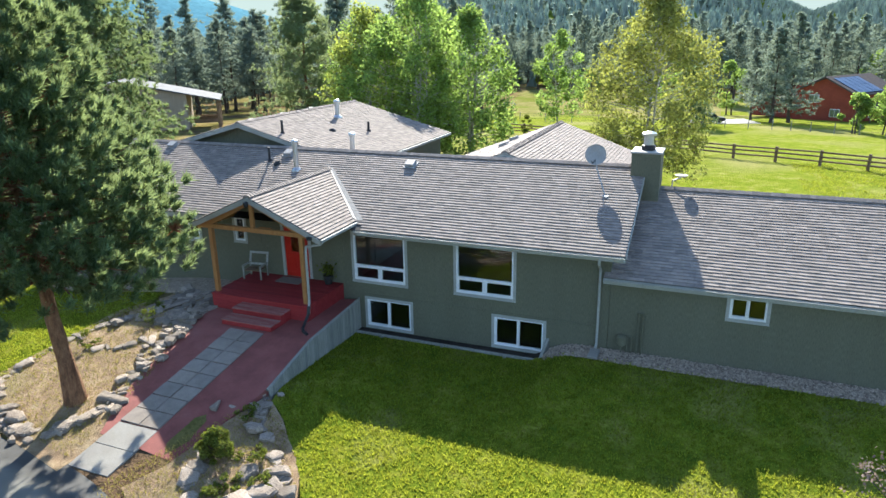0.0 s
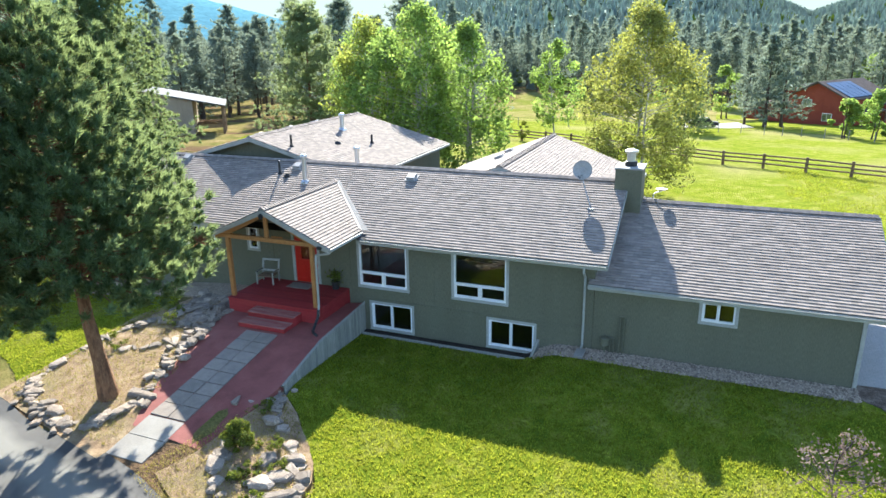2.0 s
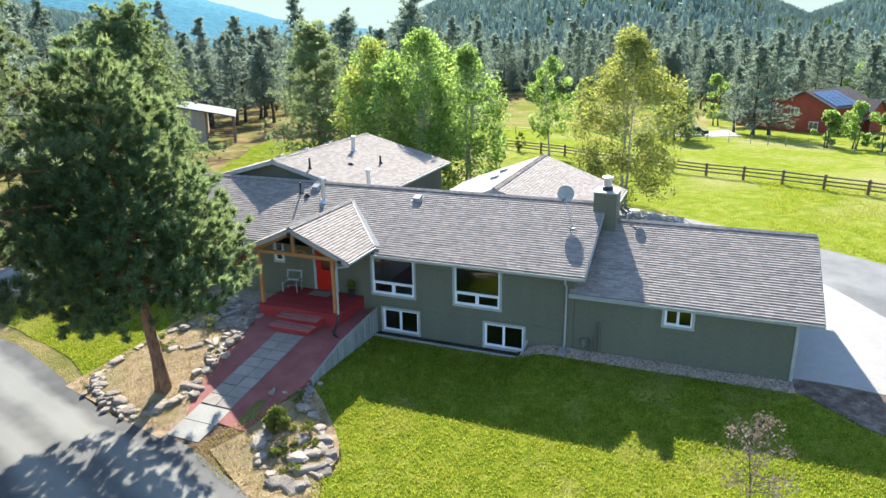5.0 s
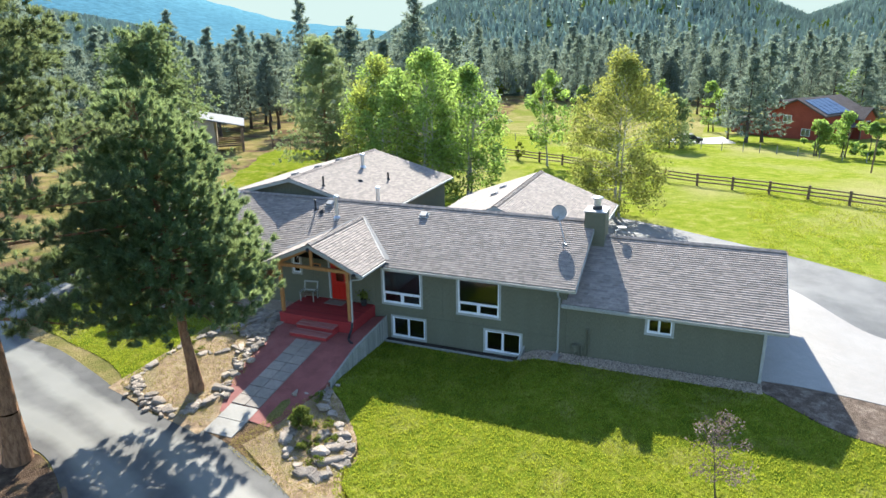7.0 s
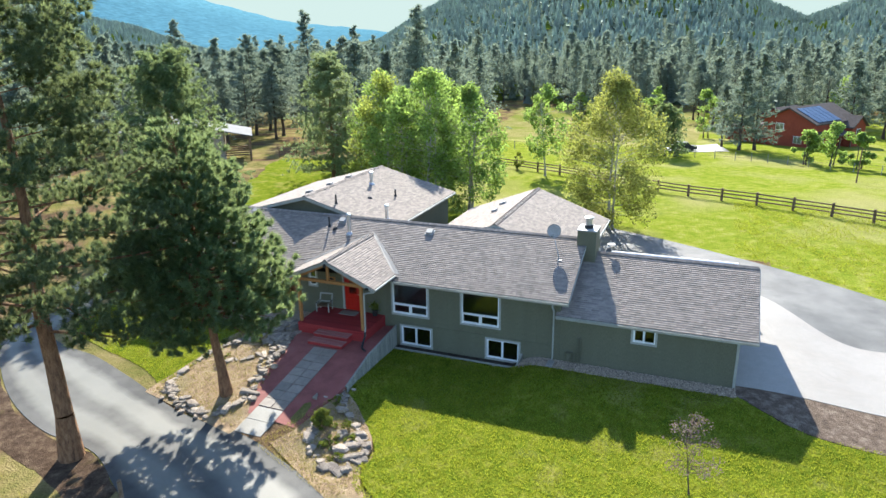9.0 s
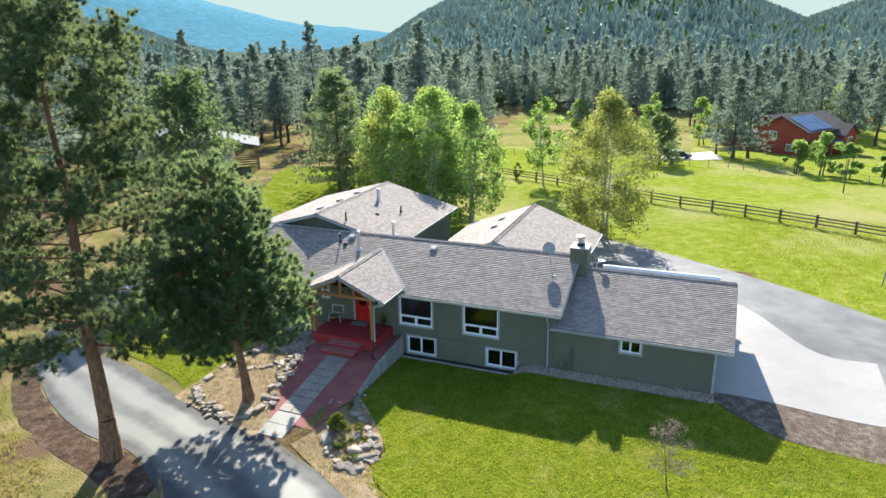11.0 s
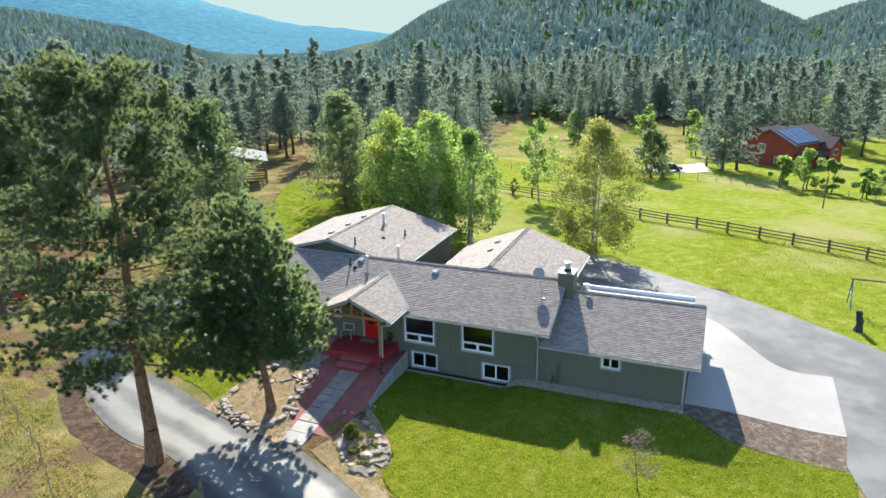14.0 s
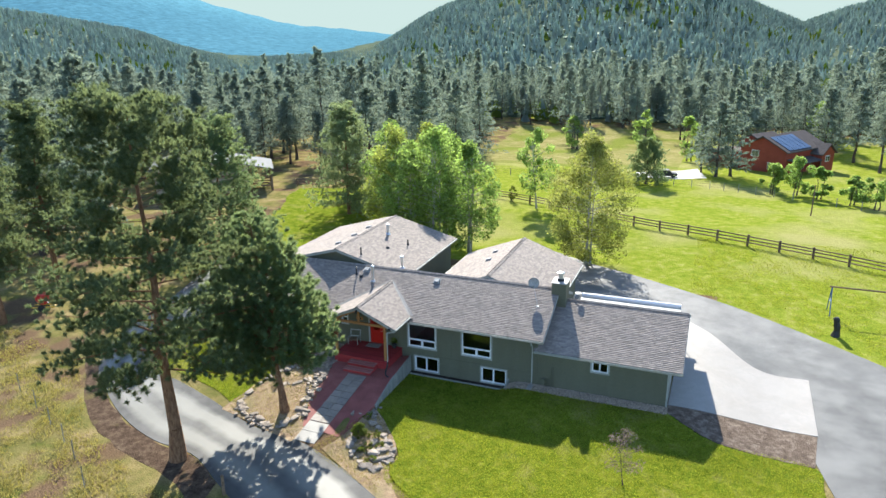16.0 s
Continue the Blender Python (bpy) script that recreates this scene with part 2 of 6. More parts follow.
M["birch"] = leaf_material("turning_birch_leaves", (0.12, 0.15, 0.045), (0.19, 0.195, 0.055), (0.4, 0.42, 0.1), 0.45, 0.4, 0.5)
M["plum"] = leaf_material("dusky_pink_leaves", (0.16, 0.11, 0.095), (0.3, 0.23, 0.2), (0.26, 0.18, 0.15), 0.3, 0.4)
M["shrub"] = leaf_material("shrub_leaves", (0.07, 0.1, 0.02), (0.14, 0.16, 0.035), (0.24, 0.28, 0.04), 0.35, 0.4)
M["rock"] = material("pale_sandstone", (0.2, 0.16, 0.125), (0.29, 0.24, 0.19), 2.5, 25, 0.8, bump=0.9, bump_dist=0.04, vary="object", vary_amt=0.35, c=(0.37, 0.315, 0.26))
M["gravel"] = material("grey_river_gravel", (0.22, 0.165, 0.12), (0.48, 0.39, 0.29), 9, 40, 0.85, bump=0.6, bump_dist=0.03, vary="island", vary_amt=0.45)
M["mulch"] = material("brown_mulch", (0.07, 0.05, 0.036), (0.15, 0.11, 0.08), 2.5, 14, 0.9, bump=1.0, bump_dist=0.08, c=(0.27, 0.215, 0.165), spec=0.1)
# Shade below the low windows, put into this fill's dark colour.
M["soil"] = material("dark_shade_fill", (0.03, 0.026, 0.02), (0.05, 0.042, 0.032), 2.5, 25, 0.95, bump=0.8, bump_dist=0.03, c=(0.075, 0.062, 0.048), spec=0.1)
M["litter"] = material("pine_litter_soil", (0.05, 0.034, 0.024), (0.105, 0.072, 0.05), 2.2, 20, 0.95, bump=1.0, bump_dist=0.06, c=(0.19, 0.14, 0.095),
                       broad=(0.5, (0.14, 0.115, 0.05), 0.6, 0.75), spec=0.0)
M["straw_soil"] = material("straw_littered_soil", (0.2, 0.13, 0.075), (0.36, 0.25, 0.145), 2.2, 38, 0.95, bump=1.0, bump_dist=0.05, c=(0.45, 0.35, 0.21),
                           broad=(0.6, (0.24, 0.2, 0.09), 0.55, 0.75))
M["barn"] = material("tan_barn_siding", (0.36, 0.285, 0.205), (0.42, 0.34, 0.25), 0.8, 30, 0.75, bump=0.2, stretch=(3, 3, 0.2))
M["barnroof"] = material("pale_metal_roof", (0.12, 0.125, 0.13), (0.17, 0.175, 0.175), 1, 30, 0.8, 0.0, bump=0.1, spec=0.15)
M["redhouse"] = material("red_brown_siding", (0.27, 0.05, 0.028), (0.34, 0.07, 0.04), 1, 20, 0.7, bump=0.2)
M["solar"] = material("blue_solar_panel", (0.03, 0.07, 0.14), (0.045, 0.09, 0.17), 1, 10, 0.45, 0.0, bump=0.0, spec=0.4)
M["room"] = material("dim_room_plaster", (0.2, 0.18, 0.15), (0.26, 0.23, 0.2), 1, 20, 0.9)
M["dark"] = material("dark_iron", (0.03, 0.03, 0.03), (0.05, 0.05, 0.05), 4, 50, 0.5, 0.4)
M["dish"] = material("grey_dish_paint", (0.3, 0.29, 0.27), (0.36, 0.35, 0.33), 3, 40, 0.5)
M["white"] = material("white_enamel", (0.72, 0.73, 0.73), (0.8, 0.8, 0.8), 1.5, 30, 0.4, bump=0.05)
M["bluemetal"] = material("blue_painted_steel", (0.02, 0.08, 0.3), (0.03, 0.11, 0.38), 4, 40, 0.4, 0.2)
M["redplastic"] = material("red_plastic", (0.45, 0.012, 0.025), (0.55, 0.02, 0.035), 3, 30, 0.35, bump=0.05)
M["yellow"] = material("yellow_paint", (0.5, 0.32, 0.03), (0.6, 0.4, 0.05), 3, 30, 0.5, bump=0.05)
# Hill needles paled and blued: distance haze is put into their colour.
M["forest"] = leaf_material("hazed_hill_needles", (0.14, 0.19, 0.19), (0.19, 0.24, 0.225), (0.46, 0.55, 0.51), 0.46, 0.2, 0.015, 1.0, 0.0)
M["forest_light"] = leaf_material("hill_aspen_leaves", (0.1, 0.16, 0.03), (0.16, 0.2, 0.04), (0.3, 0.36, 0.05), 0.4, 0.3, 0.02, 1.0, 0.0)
M["hillsoil"] = material("hill_floor", (0.06, 0.085, 0.06), (0.085, 0.11, 0.075), 0.012, 0.15, 1.0, bump=0.0, c=(0.13, 0.145, 0.085), spec=0.0)
# Mountain base colour holds the blue of the distance haze.
M["mountain"] = material("hazed_blue_mountain", (0.074, 0.178, 0.225), (0.08, 0.19, 0.238), 0.006, 0.06, 1.0, bump=0.0, c=(0.086, 0.2, 0.248), spec=0.0)
M["glass"] = glass_material()


# ---- mesh helpers ----
def mesh_of(name, verts, faces, mat, smooth=False):
    me = bpy.data.meshes.new(name)
    me.from_pydata([tuple(v) for v in verts], [], [tuple(f) for f in faces])
    me.materials.append(M[mat])
    me.polygons.foreach_set("use_smooth", [smooth] * len(me.polygons))
    me.update()
    return me


def tri_mesh(name, verts, tris, mat, smooth=False):
    """A mesh from arrays of corners and triangles."""
    me = bpy.data.meshes.new(name)
    v, f = np.asarray(verts, np.float32), np.asarray(tris, np.int32)
    me.vertices.add(len(v))
    me.vertices.foreach_set("co", v.ravel())
    me.loops.add(f.size)
    me.loops.foreach_set("vertex_index", f.ravel())
    me.polygons.add(len(f))
    me.polygons.foreach_set("loop_start", np.arange(0, f.size, f.shape[1], dtype=np.int32))
    me.update(calc_edges=True)
    me.polygons.foreach_set("use_smooth", np.full(len(f), smooth))
    me.materials.append(M[mat])
    return me


def part(name, bm, mat, parent=None, label=""):
    """Links a bmesh, or a mesh, as one object under a thing or part."""
    if isinstance(bm, bmesh.types.BMesh):
        me = bpy.data.meshes.new(name)
        bm.normal_update()
        bm.to_mesh(me)
        bm.free()
        me.materials.append(M[mat])
    else:
        me = bm
    ob = new(name, me)
    ob.parent = parent
    if label:
        ob["label"] = label
    return ob


def thing(name, x, y, z, label, category, group="", kind="", rz=0.0):
    ob = new(name)
    ob.empty_display_size = 0.2
    ob.matrix_basis = pose(x, y, z, 0, 0, rz)
    return tagged(ob, label, category, group, kind)


def box(bm, x0, x1, y0, y1, z0, z1, bevel=0.0):
    r = bmesh.ops.create_cube(bm, size=1.0, matrix=Matrix.LocRotScale(((x0 + x1) / 2, (y0 + y1) / 2, (z0 + z1) / 2), None, (x1 - x0, y1 - y0, z1 - z0)))
    if bevel:
        es = {e for v in r["verts"] for e in v.link_edges}
        bmesh.ops.bevel(bm, geom=list(es), offset=bevel, segments=1, affect="EDGES")
    return bm


def boxed(x0, x1, y0, y1, z0, z1, bevel=0.0):
    return box(bmesh.new(), x0, x1, y0, y1, z0, z1, bevel)


def rod(bm, a, b, r0, r1=None, seg=8):
    a, b = Vector(a), Vector(b)
    d = b - a
    m = Matrix.Translation((a + b) / 2) @ d.to_track_quat("Z", "Y").to_matrix().to_4x4()
    bmesh.ops.create_cone(bm, cap_ends=True, segments=seg, radius1=r0, radius2=r0 if r1 is None else r1, depth=d.length, matrix=m)
    return bm


def rodded(a, b, r0, r1=None, seg=8):
    return rod(bmesh.new(), a, b, r0, r1, seg)


def bent(points, r, seg=8):
    """A pipe through points."""
    bm = bmesh.new()
    for p, q in zip(points, points[1:]):
        rod(bm, p, q, r, r, seg)
    for p in points[1:-1]:
        bmesh.ops.create_icosphere(bm, subdivisions=1, radius=r * 1.04, matrix=Matrix.Translation(p))
    return bm


def lathe(profile, seg=16, at=(0, 0, 0)):
    """Rings of (radius, height) joined into a round body."""
    bm = bmesh.new()
    rings = [[bm.verts.new((at[0] + r * math.cos(2 * math.pi * k / seg), at[1] + r * math.sin(2 * math.pi * k / seg), at[2] + z)) for k in range(seg)] for r, z in profile]
    for a, b in zip(rings, rings[1:]):
        for k in range(seg):
            bm.faces.new((a[k], a[(k + 1) % seg], b[(k + 1) % seg], b[k]))
    bm.faces.new(rings[0][::-1])
    bm.faces.new(rings[-1])
    return bm


def prism(poly, y0, y1):
    """A polygon in x and z carried from y0 to y1."""
    bm = bmesh.new()
    a = [bm.verts.new((x, y0, z)) for x, z in poly]
    b = [bm.verts.new((x, y1, z)) for x, z in poly]
    bm.faces.new(a)
    bm.faces.new(b[::-1])
    for k in range(len(poly)):
        j = (k + 1) % len(poly)
        bm.faces.new((a[k], b[k], b[j], a[j]))
    bmesh.ops.recalc_face_normals(bm, faces=bm.faces)
    return bm


def prism_x(poly, x0, x1):
    """A polygon in y and z carried from x0 to x1."""
    bm = bmesh.new()
    a = [bm.verts.new((x0, y, z)) for y, z in poly]
    b = [bm.verts.new((x1, y, z)) for y, z in poly]
    bm.faces.new(a)
    bm.faces.new(b[::-1])
    for k in range(len(poly)):
        j = (k + 1) % len(poly)
        bm.faces.new((a[k], b[k], b[j], a[j]))
    bmesh.ops.recalc_face_normals(bm, faces=bm.faces)
    return bm


def smooth01(v, a, b):
    t = np.clip((np.asarray(v, float) - a) / (b - a), 0, 1)
    return t * t * (3 - 2 * t)


# ---- lie of the land ----
def path_z(y):
    return 0.28 + 1.02 * np.clip((np.asarray(y, float) + 10.4) / 6.6, -0.3, 1.0)


def height(x, y):
    x, y = np.asarray(x, float), np.asarray(y, float)
    z = 0.15 + 0 * x
    west = 1 - smooth01(x, -11.2, -10.0)
    mound = (path_z(y) - 0.2) * smooth01(y, -11.4, -10.0) * (1 - smooth01(-x, 15.5, 24.0) * 0.75) * (1 - smooth01(y, 12, 40))
    z = z + west * np.maximum(mound, 0.1)
    z = z + 0.58 * smooth01(x, -3.3, -1.6) * (1 - smooth01(x, 8, 15.5)) * (1 - smooth01(-y, 0.8, 6.0)) * (1 - smooth01(y, 10, 18))
    z = z + 0.5 * smooth01(x, -11, -10.2) * (1 - smooth01(x, -9.6, -6.8)) * np.clip((-y - 0.8) / 5.0, 0, 1) * (1 - smooth01(-y, 7.5, 11.5))
    z = z - 0.06 * np.clip(y - 46, 0, 84)
    z = z + 0.12 * np.sin(x * 0.11 + 1.0) * np.sin(y * 0.09) * smooth01(np.hypot(x + 5, y), 28, 50)
    # valley sides
    ex, ey = x - 9.0, y + 39.0
    r = np.hypot(ex, ey)
    az = np.degrees(np.arctan2(ex, ey))
    right_hill = np.interp(az, [-60, -55, -48, -43, -38, -34, -27.8, -24, -20.5, -14, -8, -3, 1.2, 3, 5, 7.5, 9.6, 14, 40], [0.045, 0.038, 0.018, 0.0, -0.008, -0.004, -0.001, 0.021, 0.044, 0.092, 0.112, 0.095, 0.034, 0.02, 0.006, 0.021, 0.03, 0.05, 0.05])
    rough = 1 + (0.09 * np.sin(az * 0.9 + r * 0.011) + 0.05 * np.sin(az * 2.3 - r * 0.02)) * (1 - smooth01(r, 700, 1100))
    z = z + right_hill * 1150 * rough * smooth01(r, 170, 1150) + 26 * smooth01(r, 200, 1100) * np.maximum(smooth01(az, -30, -22), smooth01(-az, 38, 46))
    return z


def axis_coords(lo, hi, step, far):
    core = list(np.arange(lo, hi + step / 2, step))
    out, d = [], step
    v = hi
    while v < far:
        d *= 1.13
        v += d
        out.append(v)
    back, d, v = [], step, lo
    while v > -far:
        d *= 1.13
        v -= d
        back.append(v)
    return np.array(back[::-1] + core + out)


gx, gy = axis_coords(-60, 40, 0.8, 3800), axis_coords(-44, 60, 0.8, 3800)
GX, GY = np.meshgrid(gx, gy)
nx, ny = len(gx), len(gy)
idx = np.arange(nx * ny).reshape(ny, nx)
quads = np.stack([idx[:-1, :-1], idx[:-1, 1:], idx[1:, 1:], idx[1:, :-1]], -1).reshape(-1, 4)
sunk = 0.12 * smooth01(GX, -10, -9) * (1 - smooth01(GX, 14, 16)) * smooth01(GY, -12.5, -11.5) * (1 - smooth01(GY, 0, 3))
gverts = np.stack([GX, GY, height(GX, GY) - sunk], -1).reshape(-1, 3)
gme = tri_mesh("ground", gverts, quads, "ground", True)
gme.materials.append(M["pasture"])
gme.materials.append(M["hillsoil"])
gme.materials.append(M["dry_meadow"])
cx, cy = gverts[quads].mean(1)[:, 0], gverts[quads].mean(1)[:, 1]
far_r = np.hypot(cx - 9, cy + 39)
green = ((cy > 22) & (cx > -34 - 0.1 * (cy - 22)) & (cy < 175)) | ((cx > 10) & (cy > 8) & (cy < 175))
gme.polygons.foreach_set("material_index", np.where(far_r > 230, 2, np.where(green, np.where((cy > 97) & (cx < 2), 3, 1), 0)).astype(np.int32))
ground = tagged(new("ground", gme), "rolling pasture and dry grass running to wooded hills", "ground", kind="structure")


def curve(pts, n):
    """A smooth line through points, as n places along it."""
    p = np.array(pts, float)
    if len(p) == 2:
        return p[0] + (p[1] - p[0]) * np.linspace(0, 1, n)[:, None]
    q = np.vstack([2 * p[0] - p[1], p, 2 * p[-1] - p[-2]])
    out = []
    for t in np.linspace(0, len(p) - 1 - 1e-9, n):
        k = int(t)
        f = t - k
        a, b, c, d = q[k:k + 4]
        out.append(0.5 * (2 * b + (c - a) * f + (2 * a - 5 * b + 4 * c - d) * f * f + (3 * b - a - 3 * c + d) * f**3))
    return np.array(out)


def strip(name, a, b, mat, dz, label, category, n=60, m=12, zf=height, wav=0.0, kind="structure"):
    """A sheet between two lines on the land, dz above it, with a little thickness."""
    A, B = curve(a, n), curve(b, n)
    rng = np.random.default_rng(len(name) + n)
    if wav:
        for L in (A, B):
            L += np.convolve(rng.normal(0, wav, n + 4), np.ones(3) / 3, "same")[2:-2, None] * np.array([0.7, 0.7])
    s = np.linspace(0, 1, m)
    P = A[:, None] * (1 - s[None, :, None]) + B[:, None] * s[None, :, None]
    z = zf(P[..., 0], P[..., 1]) + dz
    top = np.concatenate([P, z[..., None]], -1)
    low = top[:, [0, -1]].copy()
    low[..., 2] -= 0.25
    verts = np.vstack([top.reshape(-1, 3), low.reshape(-1, 3)])
    i = np.arange(n * m).reshape(n, m)
    q = [np.stack([i[:-1, :-1], i[:-1, 1:], i[1:, 1:], i[1:, :-1]], -1).reshape(-1, 4)]
    j = n * m + np.arange(n * 2).reshape(n, 2)
    q.append(np.stack([i[:-1, 0], i[1:, 0], j[1:, 0], j[:-1, 0]], -1))
    q.append(np.stack([i[:-1, -1], j[:-1, 1], j[1:, 1], i[1:, -1]], -1))
    me = tri_mesh(name, verts, np.vstack(q), mat, False)
    me.attributes.new("across", "FLOAT", "POINT").data.foreach_set("value", np.r_[np.tile(s, n), np.tile([0.0, 1.0], n)].astype(np.float32))
    return tagged(new(name, me), label, category, kind=kind)


# ---- drives, lawns and beds ----
strip("lawn", [(-9.7, -0.5), (-9.35, -5.8), (-8.2, -7.2), (-6.3, -9.4), (-5.8, -11.4), (-3.2, -13.4), (2, -17.0)],
      [(7.6, -0.5), (9.0, -1.7), (11, -2.6), (15.5, -2.6), (15.9, -5), (16.3, -8), (18, -17.5)], "lawn", 0.03, "trimmed green front lawn half in house shadow", "lawn", 70, 70, wav=0.05)
strip("lawn_west", [(-30.0, 1.0), (-28.6, -4.9), (-25.0, -6.4), (-21.0, -7.5), (-18.6, -8.7)], [(-24, 2.5), (-19, 0.0), (-17.3, -2.6), (-17.7, -5.5), (-18.3, -8.0)],
      "lawn", 0.03, "sunlit patch of lawn beside the curving drive", "lawn", 40, 24, wav=0.08)
strip("drive_west", [(-40, 16), (-36.5, 6), (-34.5, -2), (-31.6, -7.4), (-27.7, -10.3), (-24.1, -12.3), (-20.6, -13.5), (-17.2, -13.9), (-14.3, -15.4), (-10.5, -17.4), (-5, -20.5), (3, -27)],
      [(-34, 16), (-31.2, 6), (-30.6, -1), (-29.3, -5.6), (-27.5, -6.8), (-24.3, -7.3), (-20.7, -8.5), (-16.2, -10.1), (-12.4, -10.55), (-8.9, -11.7), (-4, -14), (8, -20)],
      "asphalt", 0.03, "curved asphalt drive with sun glare and tree shadow", "driveway", 90, 16)
strip("drive_east", [(-10, 33), (-2.2, 28.0), (3.1, 25.4), (11.8, 20.2), (19.2, 14.1), (23.5, 9.5), (28, 1), (33, -14)],
      [(-9, 16.2), (-3, 16.4), (3, 16.4), (7.6, 13.6), (11.2, 8.4), (15.2, 6.4), (15.3, 0.6), (15.9, -3.0), (19, -18)], "asphalt_plain", 0.04, "broad worn asphalt drive beside the garage", "driveway", 80, 20)
strip("parking_pad", [(7.72, 0.3), (10, 0.42), (13, 0.55), (16.15, 0.7)], [(8.0, 15.6), (9.8, 13.2), (13.0, 8.3), (16.35, 7.95)], "brickpad", 0.075,
      "brown-grey brick paved parking pad with sun glare", "pavement", 40, 24)
strip("mulch_bed", [(7.6, -0.5), (9.0, -1.7), (11, -2.6), (15.7, -2.7)], [(7.75, 0.34), (10, 0.44), (13, 0.57), (16.15, 0.66)], "mulch", 0.055, "brown bark mulch strip along the parking pad", "mulch bed", 50, 12, wav=0.04)
strip("straw_bed", [(-18.9, -9.4), (-18.4, -6.5), (-17.9, -3.6), (-17.5, -1.2), (-25, 1.0)], [(-12.64, -10.8), (-12.7, -8.2), (-13.45, -5.0), (-14.2, -2.6), (-14.9, -0.02)], "straw_soil", 0.038,
      "straw-littered soil bed round the pine", "garden bed", 50, 24, wav=0.05)
strip("front_bed", [(-10.6, -10.7), (-10.05, -9.6), (-9.7, -8.2), (-9.43, -6.3)], [(-3.0, -14.9), (-5.9, -11.4), (-6.6, -9.0), (-8.4, -7.0)], "straw_soil", 0.036,
      "straw and soil garden bed at the lawn's corner", "garden bed", 40, 20, wav=0.04)
strip("verge_west", [(-33.2, -7.2), (-28.4, -11.6), (-24.8, -13.8), (-21.0, -15.2), (-17.2, -16.0), (-13.6, -17.8)], [(-31.7, -7.3), (-27.7, -10.4), (-24.1, -12.4), (-20.6, -13.6), (-17.2, -14.0), (-14.3, -15.5)],
      "litter", 0.012, "brown pine litter along the drive's edge", "verge", 50, 8, wav=0.1)
# Added dark sheet standing in for the shaded wall foot under the windows.
strip("window_bed", [(-9.75, -0.5), (-2.62, -0.52)], [(-9.75, 0.0), (-2.62, 0.0)], "soil", 0.02, "added dark strip for the shaded wall foot below the low windows", "garden bed", 30, 4)
strip("gravel_bed", [(-2.6, -0.62), (-1.5, -0.85), (3.0, -0.85), (7.7, -0.8)], [(-2.6, 0.0), (-1.5, 0.0), (3.0, 0.0), (7.7, 0.0)], "gravel", 0.06, "grey gravel strip along the house foot", "gravel", 60, 8)
strip("gravel_west", [(-26, -1.5), (-20, -1.6), (-15.2, -1.7)], [(-26, 0.0), (-20, 0.0), (-15.2, 0.0)], "gravel", 0.08, "grey gravel beside the porch", "gravel", 30, 8)
strip("barn_yard", [(-85, 50), (-68, 46), (-57, 40), (-50, 32)], [(-85, 74), (-62, 66), (-53, 52), (-46, 38)], "ground", 0.05, "bare tan dirt yard before the barn", "dirt yard", 50, 20, wav=0.4)
strip("side_lawn", [(-36, 13), (-41, 24), (-47, 37), (-53, 51)], [(-26, 18), (-27, 27), (-31, 40), (-38, 56)], "lawn", 0.07, "green grass between the barn yard and the aspens", "lawn", 60, 24, wav=0.3)


def path_height(x, y):
    return path_z(y)


redpath = strip("red_walk", [(-14.8, -2.2), (-14.1, -5.0), (-13.6, -7.4), (-12.8, -9.3)], [(-9.84, 0.0), (-9.64, -3.0), (-9.42, -6.3), (-10.03, -9.57)], "redpath", 0.0,
                "red-stained concrete walk to the porch", "walkway", 40, 12, zf=path_height)

# ---- house walls ----
EAVE_Z, RIDGE_Y, RIDGE_Z, EAVE_Y = 4.13, 4.3, 6.08, -0.39
X_W, X_E = -25.5, -0.8
G_E, G_EAVE_Y, G_EAVE_Z, G_RIDGE_Y, G_RIDGE_Z = 7.45, -0.24, 3.34, 4.55, 5.3


def wall_with_holes(x0, x1, z0, z1, y0, y1, holes):
    """A wall along x, with openings (x0, x1, z0, z1) right through it."""
    bm = bmesh.new()
    xs = sorted({x0, x1, *[h[0] for h in holes], *[h[1] for h in holes]})
    for a, b in zip(xs, xs[1:]):
        gaps = sorted((h[2], h[3]) for h in holes if h[0] < (a + b) / 2 < h[1])
        z = z0
        for lo, hi in gaps + [(z1, z1)]:
            if lo - z > 1e-4:
                box(bm, a, b, y0, y1, z, lo)
            z = hi
    bmesh.ops.remove_doubles(bm, verts=bm.verts, dist=1e-4)
    return bm


WINDOWS = [(-9.9, -7.83, 2.1, 3.94, "picture"), (-5.86, -3.8, 2.1, 3.94, "picture"), (-9.43, -7.66, 0.32, 1.39, "slider"), (-4.46, -2.72, 0.32, 1.39, "slider"),
           (-15.2, -14.74, 3.1, 4.03, "single"), (-18.7, -17.0, 2.94, 4.0, "slider")]
GWINDOW = (2.955, 3.98, 2.41, 3.1, "slider")
DOOR = (-13.06, -11.74, 1.87, 3.98)
house = thing("house", 0, 0, 0, "low olive-green ranch house with grey shingle roofs", "house")
wall_s = part("wall", wall_with_holes(X_W, X_E, -0.6, 4.06, 0.0, 0.2, [w[:4] for w in WINDOWS] + [DOOR]), "siding", house, "olive-green board siding")


def hpart(name, bm, mat, label="", parent=None):
    ob = part(name, bm, mat, parent or house, label)
    return ob


hpart("wall", boxed(X_W, X_E, 8.4, 8.6, -0.6, 4.06), "siding")
main_gable = [(0.0, -0.6), (8.6, -0.6), (8.6, 4.1), (RIDGE_Y, RIDGE_Z - 0.12), (0.0, 4.1)]
hpart("wall", prism_x(main_gable, X_E, X_E + 0.2), "siding")
hpart("wall", prism_x(main_gable, X_W - 0.2, X_W), "siding")
hpart("floor", boxed(X_W, X_E, 0.2, 8.4, 1.72, 1.84), "room")
